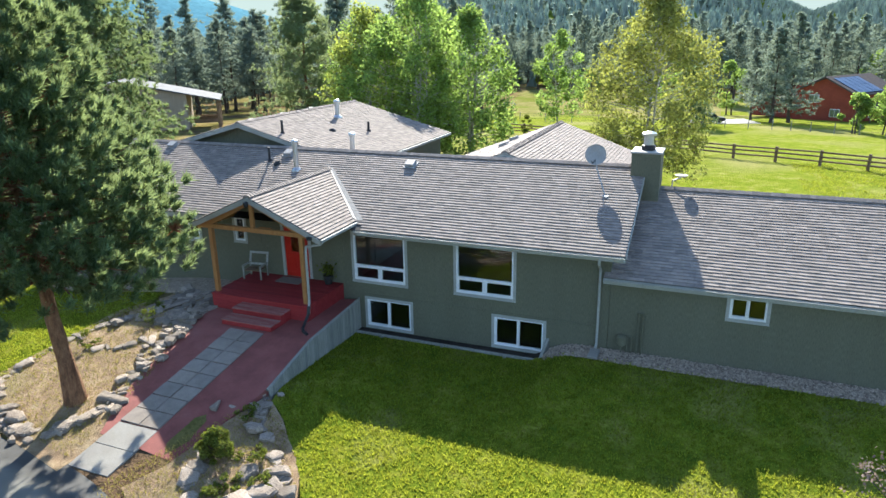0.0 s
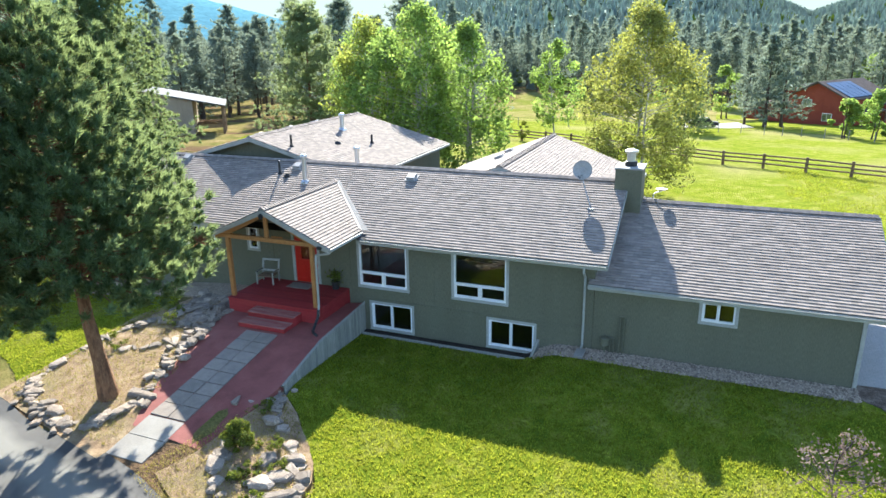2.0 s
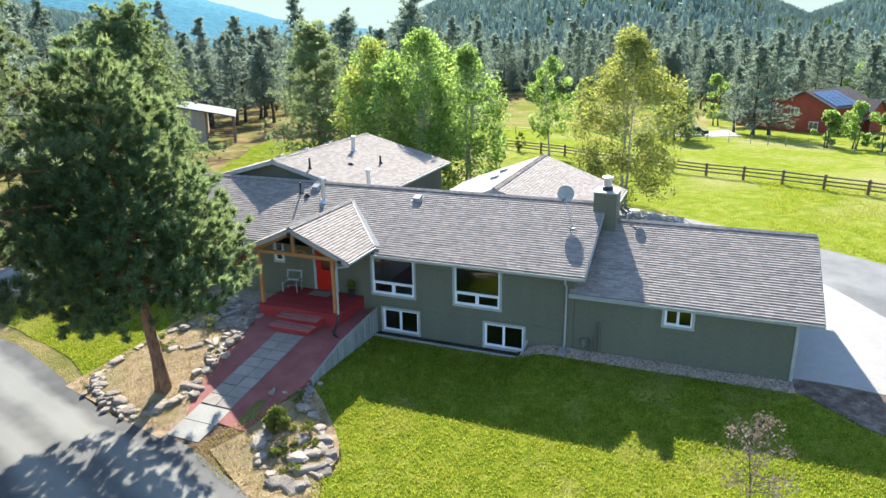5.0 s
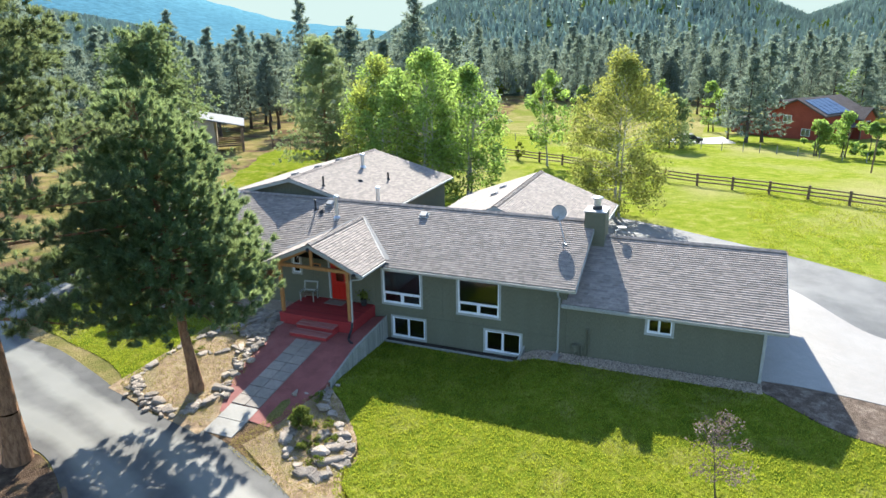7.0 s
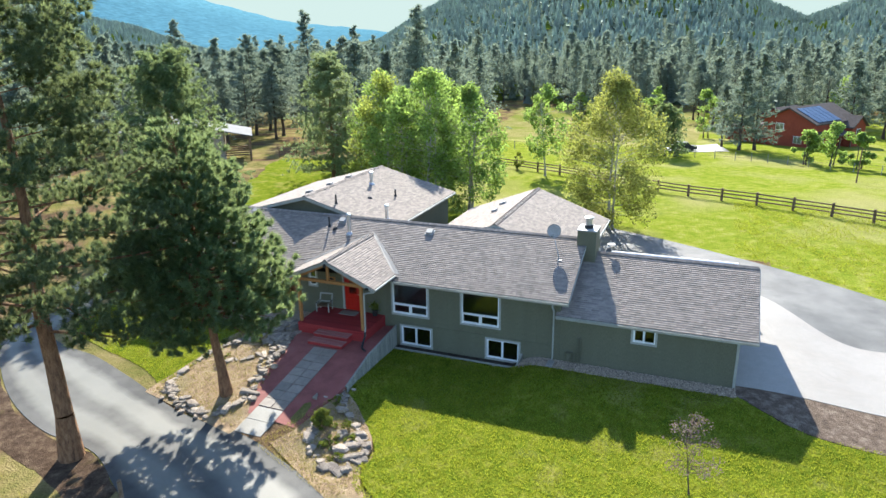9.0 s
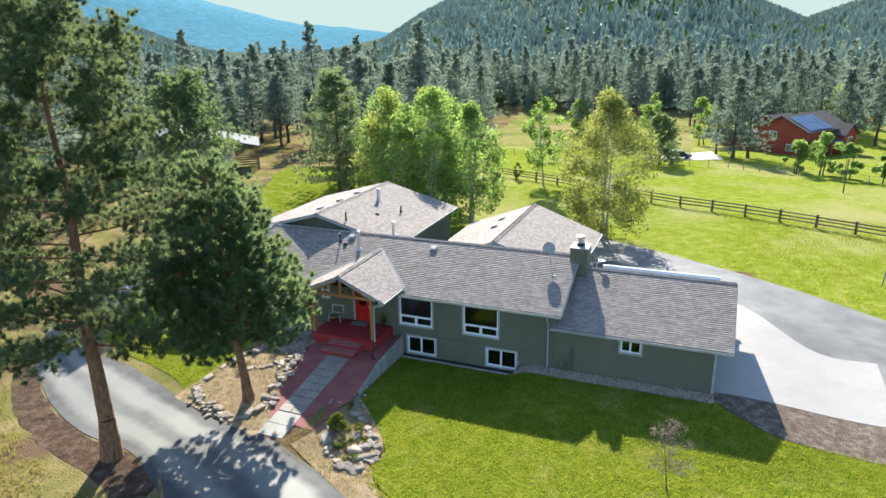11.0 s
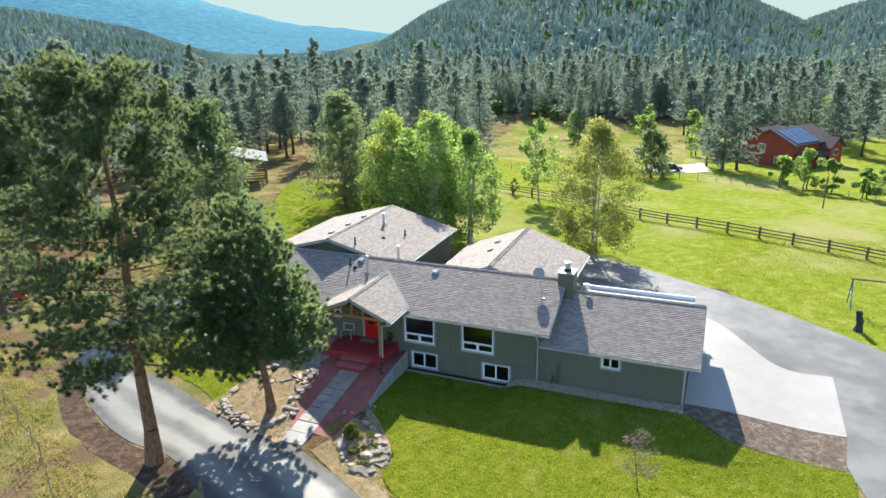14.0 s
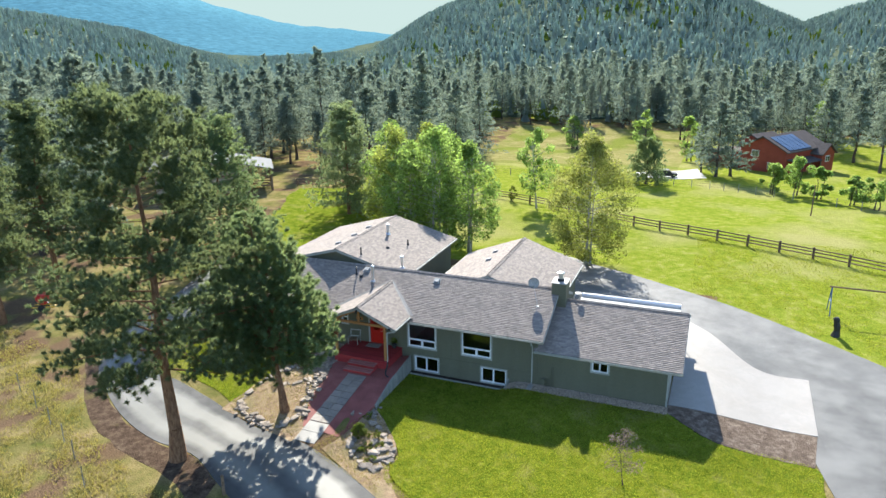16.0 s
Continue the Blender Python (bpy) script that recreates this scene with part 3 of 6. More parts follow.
hpart("ceiling", boxed(X_W, X_E, 0.2, 8.4, 4.0, 4.05), "room")
hpart("partition", boxed(-10.35, -10.2, 0.2, 8.4, -0.3, 4.0), "room")
hpart("partition", boxed(X_W, X_E, 5.0, 5.15, -0.3, 4.0), "room")
hpart("band_board", boxed(-9.6, X_E, -0.03, 0.0, 1.52, 1.58, 0.008), "siding")
# vertical board joints of the siding
for x in np.arange(X_W + 0.5, X_E, 1.22):
    if not any(w[0] - 0.1 < x < w[1] + 0.1 for w in WINDOWS) and not DOOR[0] - 0.2 < x < DOOR[1] + 0.2:
        hpart("batten", boxed(x, x + 0.03, -0.012, 0.0, 1.6, 4.02), "siding")

garage_wall = hpart("wall", wall_with_holes(X_E + 0.21, G_E, -0.6, 3.3, 0.02, 0.22, [GWINDOW[:4]]), "siding", "olive-green garage wall")
g_gable = [(0.02, -0.6), (8.9, -0.6), (8.9, 3.3), (G_RIDGE_Y, G_RIDGE_Z - 0.13), (0.02, 3.3)]
hpart("wall", prism_x(g_gable, G_E, G_E + 0.2), "siding")
hpart("wall", boxed(X_E + 0.21, G_E, 8.7, 8.9, -0.6, 3.3), "siding")
hpart("corner_trim", boxed(G_E + 0.12, G_E + 0.24, -0.02, 0.1, -0.3, 3.28, 0.008), "casing", "pale corner board")

# garage doors in the end wall
for y0 in (1.0, 5.2):
    hpart("garage_door", boxed(G_E + 0.2, G_E + 0.24, y0, y0 + 3.0, 0.2, 2.5, 0.01), "casing", "pale panelled garage door")

# ---- roofs ----
PIECES = []


def tab_mesh(w, l, t):
    v = [(0, 0, 0), (w, 0, 0), (w, l, 0), (0, l, 0), (0.001, 0, t), (w - 0.001, 0, t), (w - 0.001, l, 0.002), (0.001, l, 0.002)]
    f = [(4, 5, 6, 7), (0, 1, 5, 4), (1, 2, 6, 5), (3, 0, 4, 7), (2, 3, 7, 6), (0, 3, 2, 1)]
    return v, f


TAB_W, TAB_L, TAB_T = 0.3, 0.168, 0.03
tab_me = mesh_of("shingle", *tab_mesh(TAB_W - 0.003, TAB_L, TAB_T), "shingle_piece")


def roof_plane(name, origin, u, v, U, V, parent, keep=None, seed=0, single=None, thick=0.1, label=""):
    """A sloping roof plane: a deck of boards with courses of shingles on it. u runs along the eave, v up the slope."""
    u, v = Vector(u).normalized(), Vector(v).normalized()
    n = u.cross(v).normalized()
    m = Matrix(((u.x, v.x, n.x, origin[0]), (u.y, v.y, n.y, origin[1]), (u.z, v.z, n.z, origin[2]), (0, 0, 0, 1)))
    deck = None
    if keep is None:
        bm = boxed(0, U, 0, V, -thick, 0)
        bmesh.ops.transform(bm, matrix=m, verts=bm.verts)
        deck = hpart(name, bm, "roofbase", label, parent)
    rng = random.Random(seed)
    verts, faces = [], []
    tv, tf = tab_mesh(TAB_W - 0.003, TAB_L, TAB_T)
    rows = int(V / 0.15)
    singles = 0
    for r in range(rows):
        y = r * V / rows
        x = -rng.random() * TAB_W
        while x < U - 0.02:
            w = TAB_W * rng.choice((0.6, 0.8, 1.0, 1.0, 1.25))
            a, b = max(x, 0.0), min(x + w, U)
            x += w
            if b - a < 0.03 or (keep and not keep((a + b) / 2, y + 0.07)):
                continue
            lift = rng.uniform(0, 0.006)
            if single and singles < 290 and single(a, y) and abs((b - a) - TAB_W) < 0.001:
                PIECES.append((m @ Matrix.Translation((a + 0.0015, y, lift)), deck or parent))
                singles += 1
                continue
            k = len(verts)
            s = (b - a - 0.003) / (TAB_W - 0.003)
            verts += [m @ Vector((a + 0.0015 + p[0] * s, y + p[1], p[2] + lift)) for p in tv]
            faces += [tuple(i + k for i in f) for f in tf]
    sh = hpart("shingles", mesh_of("shingles", verts, faces, "shingle"), "shingle", "weathered grey-brown shingles", deck or parent)
    sh["kind"] = "stuff"
    return deck


def ridge_caps(p, q, parent, w=0.16):
    """Bent cap shingles, one over another, along a ridge."""
    p, q = Vector(p), Vector(q)
    d = (q - p)
    L = d.length
    d.normalize()
    side = d.cross(Vector((0, 0, 1))).normalized()
    verts, faces = [], []
    for k in range(int(L / 0.15)):
        a = p + d * k * 0.15
        b = a + d * 0.17
        base = len(verts)
        for c, up in ((a, 0.055), (b, 0.03)):
            verts += [c - side * w + Vector((0, 0, up - 0.085)), c + Vector((0, 0, up)), c + side * w + Vector((0, 0, up - 0.085)), c - side * w + Vector((0, 0, -0.1)), c + side * w + Vector((0, 0, -0.1))]
        i = base
        faces += [(i, i + 1, i + 6, i + 5), (i + 1, i + 2, i + 7, i + 6), (i, i + 3, i + 4, i + 2, i + 1)]
    ob = hpart("ridge_cap", mesh_of("ridge_cap", verts, faces, "shingle"), "shingle", "bent ridge cap shingles", parent)
    ob["kind"] = "stuff"


mrise = RIDGE_Z - EAVE_Z
mrun = RIDGE_Y - EAVE_Y
mlen = math.hypot(mrise, mrun)
RX0, RX1 = X_W - 0.45, -0.16
PORCH_X, PORCH_PEAK, PORCH_Y = -12.56, 5.56, -2.42
apex_y = EAVE_Y + (PORCH_PEAK - EAVE_Z) / mrise * mrun
PHW = 2.8
PZ = PORCH_PEAK - PHW * 0.44


def main_keep(a, y):
    """Leaves out the main roof under the porch roof."""
    wy = EAVE_Y + y / mlen * mrun
    wz = EAVE_Z + y / mlen * mrise
    half = (PORCH_PEAK - wz) / 0.44
    return abs(RX0 + a - PORCH_X) > half - 0.02


um, vm = Vector((1, 0, 0)), Vector((0, mrun, mrise)).normalized()
nm = um.cross(vm)
mm = Matrix(((1, vm.x, nm.x, RX0), (0, vm.y, nm.y, EAVE_Y), (0, vm.z, nm.z, EAVE_Z), (0, 0, 0, 1)))
notch_v, apex_v = (PZ - EAVE_Z) / mrise * mlen, (PORCH_PEAK - EAVE_Z) / mrise * mlen
pc = PORCH_X - RX0
outline = [(0, 0), (pc - PHW, 0), (pc - PHW, notch_v), (pc, apex_v), (pc + PHW, notch_v), (pc + PHW, 0), (RX1 - RX0, 0), (RX1 - RX0, mlen), (0, mlen)]
bm = bmesh.new()
lower, upper = ([bm.verts.new((u, v, w)) for u, v in outline] for w in (-0.12, -0.003))
bm.faces.new(lower[::-1])
bm.faces.new(upper)
for k in range(len(outline)):
    j = (k + 1) % len(outline)
    bm.faces.new((lower[k], lower[j], upper[j], upper[k]))
bmesh.ops.triangulate(bm, faces=[f for f in bm.faces if len(f.verts) > 4])
bmesh.ops.transform(bm, matrix=mm, verts=bm.verts)
roof_main = hpart("roof", bm, "roofbase", "long grey shingle roof")
hpart("wall", prism([(PORCH_X - 2.72, 4.065), (PORCH_X + 2.72, 4.065), (PORCH_X + 2.72, PZ - 0.1), (PORCH_X, PORCH_PEAK - 0.14), (PORCH_X - 2.72, PZ - 0.1)], 0.0, 0.2), "siding", "olive-green gable wall inside the porch")
roof_plane("roof", (RX0, EAVE_Y, EAVE_Z), (1, 0, 0), (0, mrun, mrise), RX1 - RX0, mlen, roof_main, main_keep, 1)
roof_back = roof_plane("roof", (RX1, 2 * RIDGE_Y - EAVE_Y, EAVE_Z), (-1, 0, 0), (0, -mrun, mrise), RX1 - RX0, mlen, house, None, 2, label="rear roof slope")
ridge_caps((RX0, RIDGE_Y, RIDGE_Z + 0.04), (RX1, RIDGE_Y, RIDGE_Z + 0.04), roof_main)

grise, grun = G_RIDGE_Z - G_EAVE_Z, G_RIDGE_Y - G_EAVE_Y
glen = math.hypot(grise, grun)
GX0, GX1 = X_E + 0.01, 8.42
roof_g = roof_plane("roof", (GX0, G_EAVE_Y, G_EAVE_Z), (1, 0, 0), (0, grun, grise), GX1 - GX0, glen, house, None, 3, single=lambda a, y: 3.0 < a < 7.6 and y < 4.2 and y > 0.1, label="lower grey shingle garage roof")
roof_plane("roof", (GX1, 2 * G_RIDGE_Y - G_EAVE_Y, G_EAVE_Z), (-1, 0, 0), (0, -grun, grise), GX1 - GX0, glen, house, None, 4, label="rear garage roof slope")
ridge_caps((GX0, G_RIDGE_Y, G_RIDGE_Z + 0.04), (GX1, G_RIDGE_Y, G_RIDGE_Z + 0.04), roof_g)

# fascia, gutter and rake boards
for x0, x1 in ((RX0, PORCH_X - PHW - 0.11), (PORCH_X + PHW + 0.11, RX1)):
    hpart("fascia", boxed(x0, x1, EAVE_Y - 0.02, EAVE_Y + 0.02, EAVE_Z - 0.2, EAVE_Z - 0.02), "casing", "pale fascia board")
    hpart("soffit", boxed(x0, x1, EAVE_Y + 0.02, 0.0, EAVE_Z - 0.16, EAVE_Z - 0.13), "siding")
hpart("gutter", prism_x([(EAVE_Y - 0.02, EAVE_Z - 0.13), (EAVE_Y - 0.1, EAVE_Z - 0.12), (EAVE_Y - 0.13, EAVE_Z - 0.03), (EAVE_Y - 0.11, EAVE_Z - 0.03), (EAVE_Y - 0.09, EAVE_Z - 0.1), (EAVE_Y - 0.02, EAVE_Z - 0.11)],
                         PORCH_X + PHW + 0.11, RX1), "casing", "pale metal gutter")
hpart("gutter", prism_x([(G_EAVE_Y - 0.02, G_EAVE_Z - 0.13), (G_EAVE_Y - 0.1, G_EAVE_Z - 0.12), (G_EAVE_Y - 0.13, G_EAVE_Z - 0.03), (G_EAVE_Y - 0.11, G_EAVE_Z - 0.03), (G_EAVE_Y - 0.09, G_EAVE_Z - 0.1), (G_EAVE_Y - 0.02, G_EAVE_Z - 0.11)],
                         GX0, GX1), "casing", "pale metal gutter")
hpart("fascia", boxed(GX0, GX1, G_EAVE_Y - 0.02, G_EAVE_Y + 0.02, G_EAVE_Z - 0.2, G_EAVE_Z - 0.02), "casing", "pale fascia board")
hpart("soffit", boxed(GX0, GX1, G_EAVE_Y + 0.02, 0.02, G_EAVE_Z - 0.16, G_EAVE_Z - 0.13), "siding")
for x, ey, ez, ry, rz in ((RX1, EAVE_Y, EAVE_Z, RIDGE_Y, RIDGE_Z), (GX1, G_EAVE_Y, G_EAVE_Z, G_RIDGE_Y, G_RIDGE_Z)):
    hpart("rake_board", prism_x([(ey, ez - 0.2), (ey, ez - 0.01), (ry, rz - 0.01), (2 * ry - ey, ez - 0.01), (2 * ry - ey, ez - 0.2), (ry, rz - 0.2)], x, x + 0.03), "casing", "pale rake board")

# porch roof
pl = math.hypot(PHW, PHW * 0.44)
for side in (1, -1):
    run_y = apex_y - PORCH_Y
    origin = (PORCH_X + side * PHW, PORCH_Y, PZ) if side > 0 else (PORCH_X - PHW, PORCH_Y + run_y + 0.3, PZ)
    uu, vv = ((0, 1, 0), (-1, 0, 0.44)) if side > 0 else ((0, -1, 0), (1, 0, 0.44))

    def porch_keep(a, y, side=side, run_y=run_y):
        wz = PZ + y / pl * PHW * 0.44
        reach = EAVE_Y + (wz - EAVE_Z) / mrise * mrun
        wy = PORCH_Y + a if side > 0 else PORCH_Y + run_y + 0.3 - a
        return wy < reach + 0.05

    z1 = PORCH_PEAK
    s = side
    A = Vector((PORCH_X + s * PHW, PORCH_Y, PZ))
    B = Vector((PORCH_X, PORCH_Y, z1))
    Cc = Vector((PORCH_X, apex_y, z1))
    yb = EAVE_Y + (PZ - EAVE_Z) / mrise * mrun
    D = Vector((PORCH_X + s * PHW, yb, PZ))
    dn = Vector((0, 0, -0.12))
    up3 = Vector((0, 0, -0.003))
    vs = [A + up3, B + up3, Cc + up3, D + up3, A + dn, B + dn, Cc + dn, D + dn]
    pr = hpart("porch_roof", mesh_of("porch_roof", vs, [(0, 1, 2, 3), (7, 6, 5, 4), (0, 4, 5, 1), (1, 5, 6, 2), (2, 6, 7, 3), (3, 7, 4, 0)], "roofbase"), "roofbase", "small gabled porch roof")
    roof_plane("porch_roof", origin, uu, vv, run_y + 0.3, pl, pr, porch_keep, 7 + s)
    if s > 0:
        ridge_caps(B + Vector((0, 0, 0.04)), Cc + Vector((0, 0, 0.04)), pr, 0.14)
    # valley metal along the join
    vd = (Cc - D).normalized()
    wv = Vector((s, 0, 0))
    lift = Vector((0, 0, 0.035))
    lo_in = Vector((-s * 0.16, 0, 0.16 * 0.44))
    vv4 = [D + lift, Cc + lift, Cc + lo_in * 0.6 + lift * 1.2, D + lo_in + lift * 1.2]
    ro = Vector((s * 0.3, 0, 0.0))
    vs = [D + ro + lift * 0.9, Cc + ro * 0.5 + lift * 0.9, Cc + lift, D + lift, D + lo_in + lift * 1.3, Cc + lo_in * 0.5 + lift * 1.3]
    hpart("valley_flashing", mesh_of("valley_flashing", vs, [(0, 1, 2, 3), (3, 2, 5, 4)], "valley"), "valley", "pale metal valley flashing", pr)
    # barge board and eave trim
    out = Vector((0, -0.03, 0))
    dz2 = Vector((0, 0, -0.2))
    vs = [A + dz2 * 0.1, B + dz2 * 0.1, B + dz2, A + dz2, A + dz2 * 0.1 + out, B + dz2 * 0.1 + out, B + dz2 + out, A + dz2 + out]
    hpart("barge_board", mesh_of("barge_board", vs, [(0, 1, 2, 3), (7, 6, 5, 4), (0, 4, 5, 1), (2, 6, 7, 3), (0, 3, 7, 4), (1, 5, 6, 2)], "casing"), "casing", "pale barge board", pr)
    ex = PORCH_X + s * PHW
    hpart("gutter", boxed(min(ex, ex + s * 0.1), max(ex, ex + s * 0.1), PORCH_Y, yb, PZ - 0.12, PZ - 0.02, 0.01), "casing", "pale metal gutter", pr)

# wings behind
def wing(x_ridge, z_ridge, hw, pitch, y0, y1, seed):
    ze = z_ridge - hw * pitch
    sl = hw * math.hypot(1, pitch)
    iw = hw - 0.45
    poly = [(x_ridge - iw, -0.6), (x_ridge + iw, -0.6), (x_ridge + iw, ze), (x_ridge, z_ridge - 0.15), (x_ridge - iw, ze)]
    w = hpart("wall", prism(poly, y0 + 0.35, y1 - 0.35), "siding", "olive-green rear wing")
    r1 = roof_plane("roof", (x_ridge + hw, y0, ze), (0, 1, 0), (-1, 0, pitch), y1 - y0, sl, house, None, seed, label="grey shingle roof of a rear wing")
    roof_plane("roof", (x_ridge - hw, y1, ze), (0, -1, 0), (1, 0, pitch), y1 - y0, sl, house, None, seed + 1, label="grey shingle roof of a rear wing")
    ridge_caps((x_ridge, y0, z_ridge + 0.04), (x_ridge, y1, z_ridge + 0.04), r1)
    for s in (1, -1):
        hpart("gutter", boxed(min(x_ridge + s * hw, x_ridge + s * (hw + 0.1)), max(x_ridge + s * hw, x_ridge + s * (hw + 0.1)), y0, y1, ze - 0.14, ze - 0.02, 0.01), "casing", "", r1)
    for yy, o in ((y0, -0.03), (y1, 0.03)):
        hpart("rake_board", prism([(x_ridge - hw, ze - 0.2), (x_ridge - hw, ze - 0.01), (x_ridge, z_ridge - 0.01), (x_ridge + hw, ze - 0.01), (x_ridge + hw, ze - 0.2), (x_ridge, z_ridge - 0.2)], min(yy, yy + o), max(yy, yy + o)), "casing", "", r1)


wing(-18.2, 7.05, 6.05, 0.27, 4.5, 15.5, 20)
wing(-5.55, 6.3, 5.0, 0.37, 4.6, 14.8, 30)

# ---- windows and door ----
def window(number, x0, x1, z0, z1, layout, y=0.0):
    w = thing("window_%d" % number, (x0 + x1) / 2, y, z0, "white vinyl window with pale casing in the olive wall", "window", kind="structure")
    W, H = (x1 - x0), z1 - z0
    h = W / 2

    def frame_of(a, b, c, d, t, y0, y1, mat, name, label=""):
        bm = bmesh.new()
        box(bm, a, a + t, y0, y1, c, d, 0.004)
        box(bm, b - t, b, y0, y1, c, d, 0.004)
        box(bm, a + t, b - t, y0, y1, d - t, d, 0.004)
        box(bm, a + t, b - t, y0, y1, c, c + t, 0.004)
        return part(name, bm, mat, w, label)

    frame_of(-h - 0.1, h + 0.1, -0.1, H + 0.08, 0.1, -0.03, 0.0, "casing", "casing", "pale grey casing")
    frame_of(-h, h, 0, H, 0.055, -0.02, 0.12, "trim", "window_frame")
    part("window_sill", boxed(-h - 0.1, h + 0.1, -0.06, -0.031, -0.1, -0.06, 0.006), "casing", w)
    panes = []
    if layout == "picture":
        zt = H * 0.3
        part("transom_bar", boxed(-h + 0.055, h - 0.055, -0.015, 0.1, zt - 0.04, zt + 0.04, 0.005), "trim", w)
        part("mullion", boxed(-0.045, 0.045, -0.015, 0.1, 0.055, zt - 0.04, 0.005), "trim", w)
        panes = [(-h + 0.05, h - 0.05, zt + 0.035, H - 0.05), (-h + 0.05, -0.04, 0.05, zt - 0.035), (0.04, h - 0.05, 0.05, zt - 0.035)]
        for a, b in ((-h + 0.055, -0.045), (0.045, h - 0.055)):
            frame_of(a, b, 0.055, zt - 0.04, 0.035, 0.0, 0.08, "trim", "sash")
    elif layout == "slider":
        part("mullion", boxed(-0.035, 0.035, -0.015, 0.1, 0.055, H - 0.055, 0.005), "trim", w)
        frame_of(-h + 0.055, -0.035, 0.055, H - 0.055, 0.03, 0.0, 0.08, "trim", "sash")
        panes = [(-h + 0.05, -0.03, 0.05, H - 0.05), (0.03, h - 0.05, 0.05, H - 0.05)]
    else:
        part("meeting_rail", boxed(-h + 0.055, h - 0.055, -0.015, 0.1, H / 2 - 0.03, H / 2 + 0.03, 0.005), "trim", w)
        panes = [(-h + 0.05, h - 0.05, 0.05, H / 2 - 0.025), (-h + 0.05, h - 0.05, H / 2 + 0.025, H - 0.05)]
    for a, b, c, d in panes:
        p = part("pane", boxed(a, b, 0.05, 0.062, c, d), "glass", w)
        p.visible_shadow = False
    return w


for k, wdw in enumerate(WINDOWS + [GWINDOW]):
    window(k + 1, *wdw, y=0.02 if k == 6 else 0.0)

door = thing("door_1", -12.4, 0.0, 1.87, "red panelled front door with an oval light, closed", "door", kind="structure")
bm = bmesh.new()
box(bm, -0.66, -0.54, -0.03, 0.05, 0.0, 2.11, 0.005)
box(bm, 0.54, 0.66, -0.03, 0.05, 0.0, 2.11, 0.005)
box(bm, -0.54, 0.54, -0.03, 0.05, 2.03, 2.11, 0.005)
part("door_frame", bm, "casing", door, "pale door frame")
part("door_leaf", boxed(-0.54, 0.54, 0.03, 0.08, 0.0, 2.03, 0.004), "reddoor", door, "red painted leaf")
for px in (-0.24, 0.24):
    for z0, z1 in ((0.18, 0.75),):
        part("door_panel", boxed(px - 0.16, px + 0.16, 0.012, 0.03, z0, z1, 0.01), "reddoor", door)
part("light_frame", boxed(-0.29, 0.29, 0.008, 0.03, 0.95, 1.9, 0.02), "reddoor", door)
part("pane", boxed(-0.23, 0.23, 0.0, 0.008, 1.02, 1.84, 0.003), "glass", door)
part("door_handle", bent([(0.42, 0.03, 1.0), (0.42, -0.04, 1.0), (0.34, -0.04, 1.0)], 0.014), "flash", door, "metal lever handle")
mat_ = part("door_mat", boxed(-13.0, -11.95, -0.75, -0.15, 1.862, 1.878, 0.006), "room")
tagged(mat_, "brown-grey door mat on the red deck", "door mat")

# ---- porch ----
deck = thing("porch_deck", -12.57, -1.2, 1.2, "red-stained wooden porch deck with plank boards", "deck")


def dpart(name, bm, mat, label=""):
    ob = part(name, bm, mat, deck, label)
    ob.matrix_parent_inverse = deck.matrix_basis.inverted()
    return ob


DX0, DX1, DY0, DZ = -14.5, -10.42, -2.5, 1.86
for k in range(17):
    y0 = DY0 + k * 0.147
    dpart("plank", boxed(DX0 - 0.02, DX1 + 0.02, y0, y0 + 0.139, DZ - 0.035, DZ, 0.004), "deck")
dpart("skirt", boxed(DX0, DX1, DY0 + 0.015, DY0 + 0.05, 0.9, DZ - 0.036, 0.004), "deck", "red skirt board")
dpart("skirt", boxed(DX1 - 0.04, DX1 - 0.005, DY0 + 0.05, -0.01, 0.9, DZ - 0.036, 0.004), "deck")
dpart("skirt", boxed(DX0 + 0.005, DX0 + 0.04, DY0 + 0.05, -0.01, 0.9, DZ - 0.036, 0.004), "deck")
steps = thing("porch_steps", -12.1, -3.0, 1.25, "two red-stained wooden steps up to the deck", "steps")
for z, y0 in ((1.675, -3.05), (1.49, -3.65)):
    for k in range(4):
        o = part("plank", boxed(-13.18, -11.12, y0 + k * 0.15 - 0.02, y0 + k * 0.15 + 0.12, z - 0.035, z, 0.004), "worntread", steps)
        o.matrix_parent_inverse = steps.matrix_basis.inverted()
    for a in (boxed(-13.16, -11.14, y0, y0 + 0.03, 1.0, z - 0.036), boxed(-13.16, -13.13, y0 + 0.03, y0 + 0.6, 1.0, z - 0.036), boxed(-11.17, -11.14, y0 + 0.03, y0 + 0.6, 1.0, z - 0.036)):
        o = part("riser", a, "deck", steps)
        o.matrix_parent_inverse = steps.matrix_basis.inverted()

def fpart(name, bm, label=""):
    return hpart(name, bm, "cedar", label)


FY = PORCH_Y + 0.1
for x in (-14.4, -10.6):
    fpart("post", boxed(x - 0.08, x + 0.08, FY, FY + 0.16, DZ if x > -14.84 else 1.2, PZ - 0.04, 0.012), "cedar post")
fpart("beam", boxed(PORCH_X - 2.42, PORCH_X + 2.42, FY + 0.01, FY + 0.15, PZ - 0.06, PZ + 0.1, 0.01), "cedar tie beam")
fpart("king_post", boxed(PORCH_X - 0.07, PORCH_X + 0.07, FY + 0.02, FY + 0.14, PZ + 0.1, PORCH_PEAK - 0.2, 0.01))
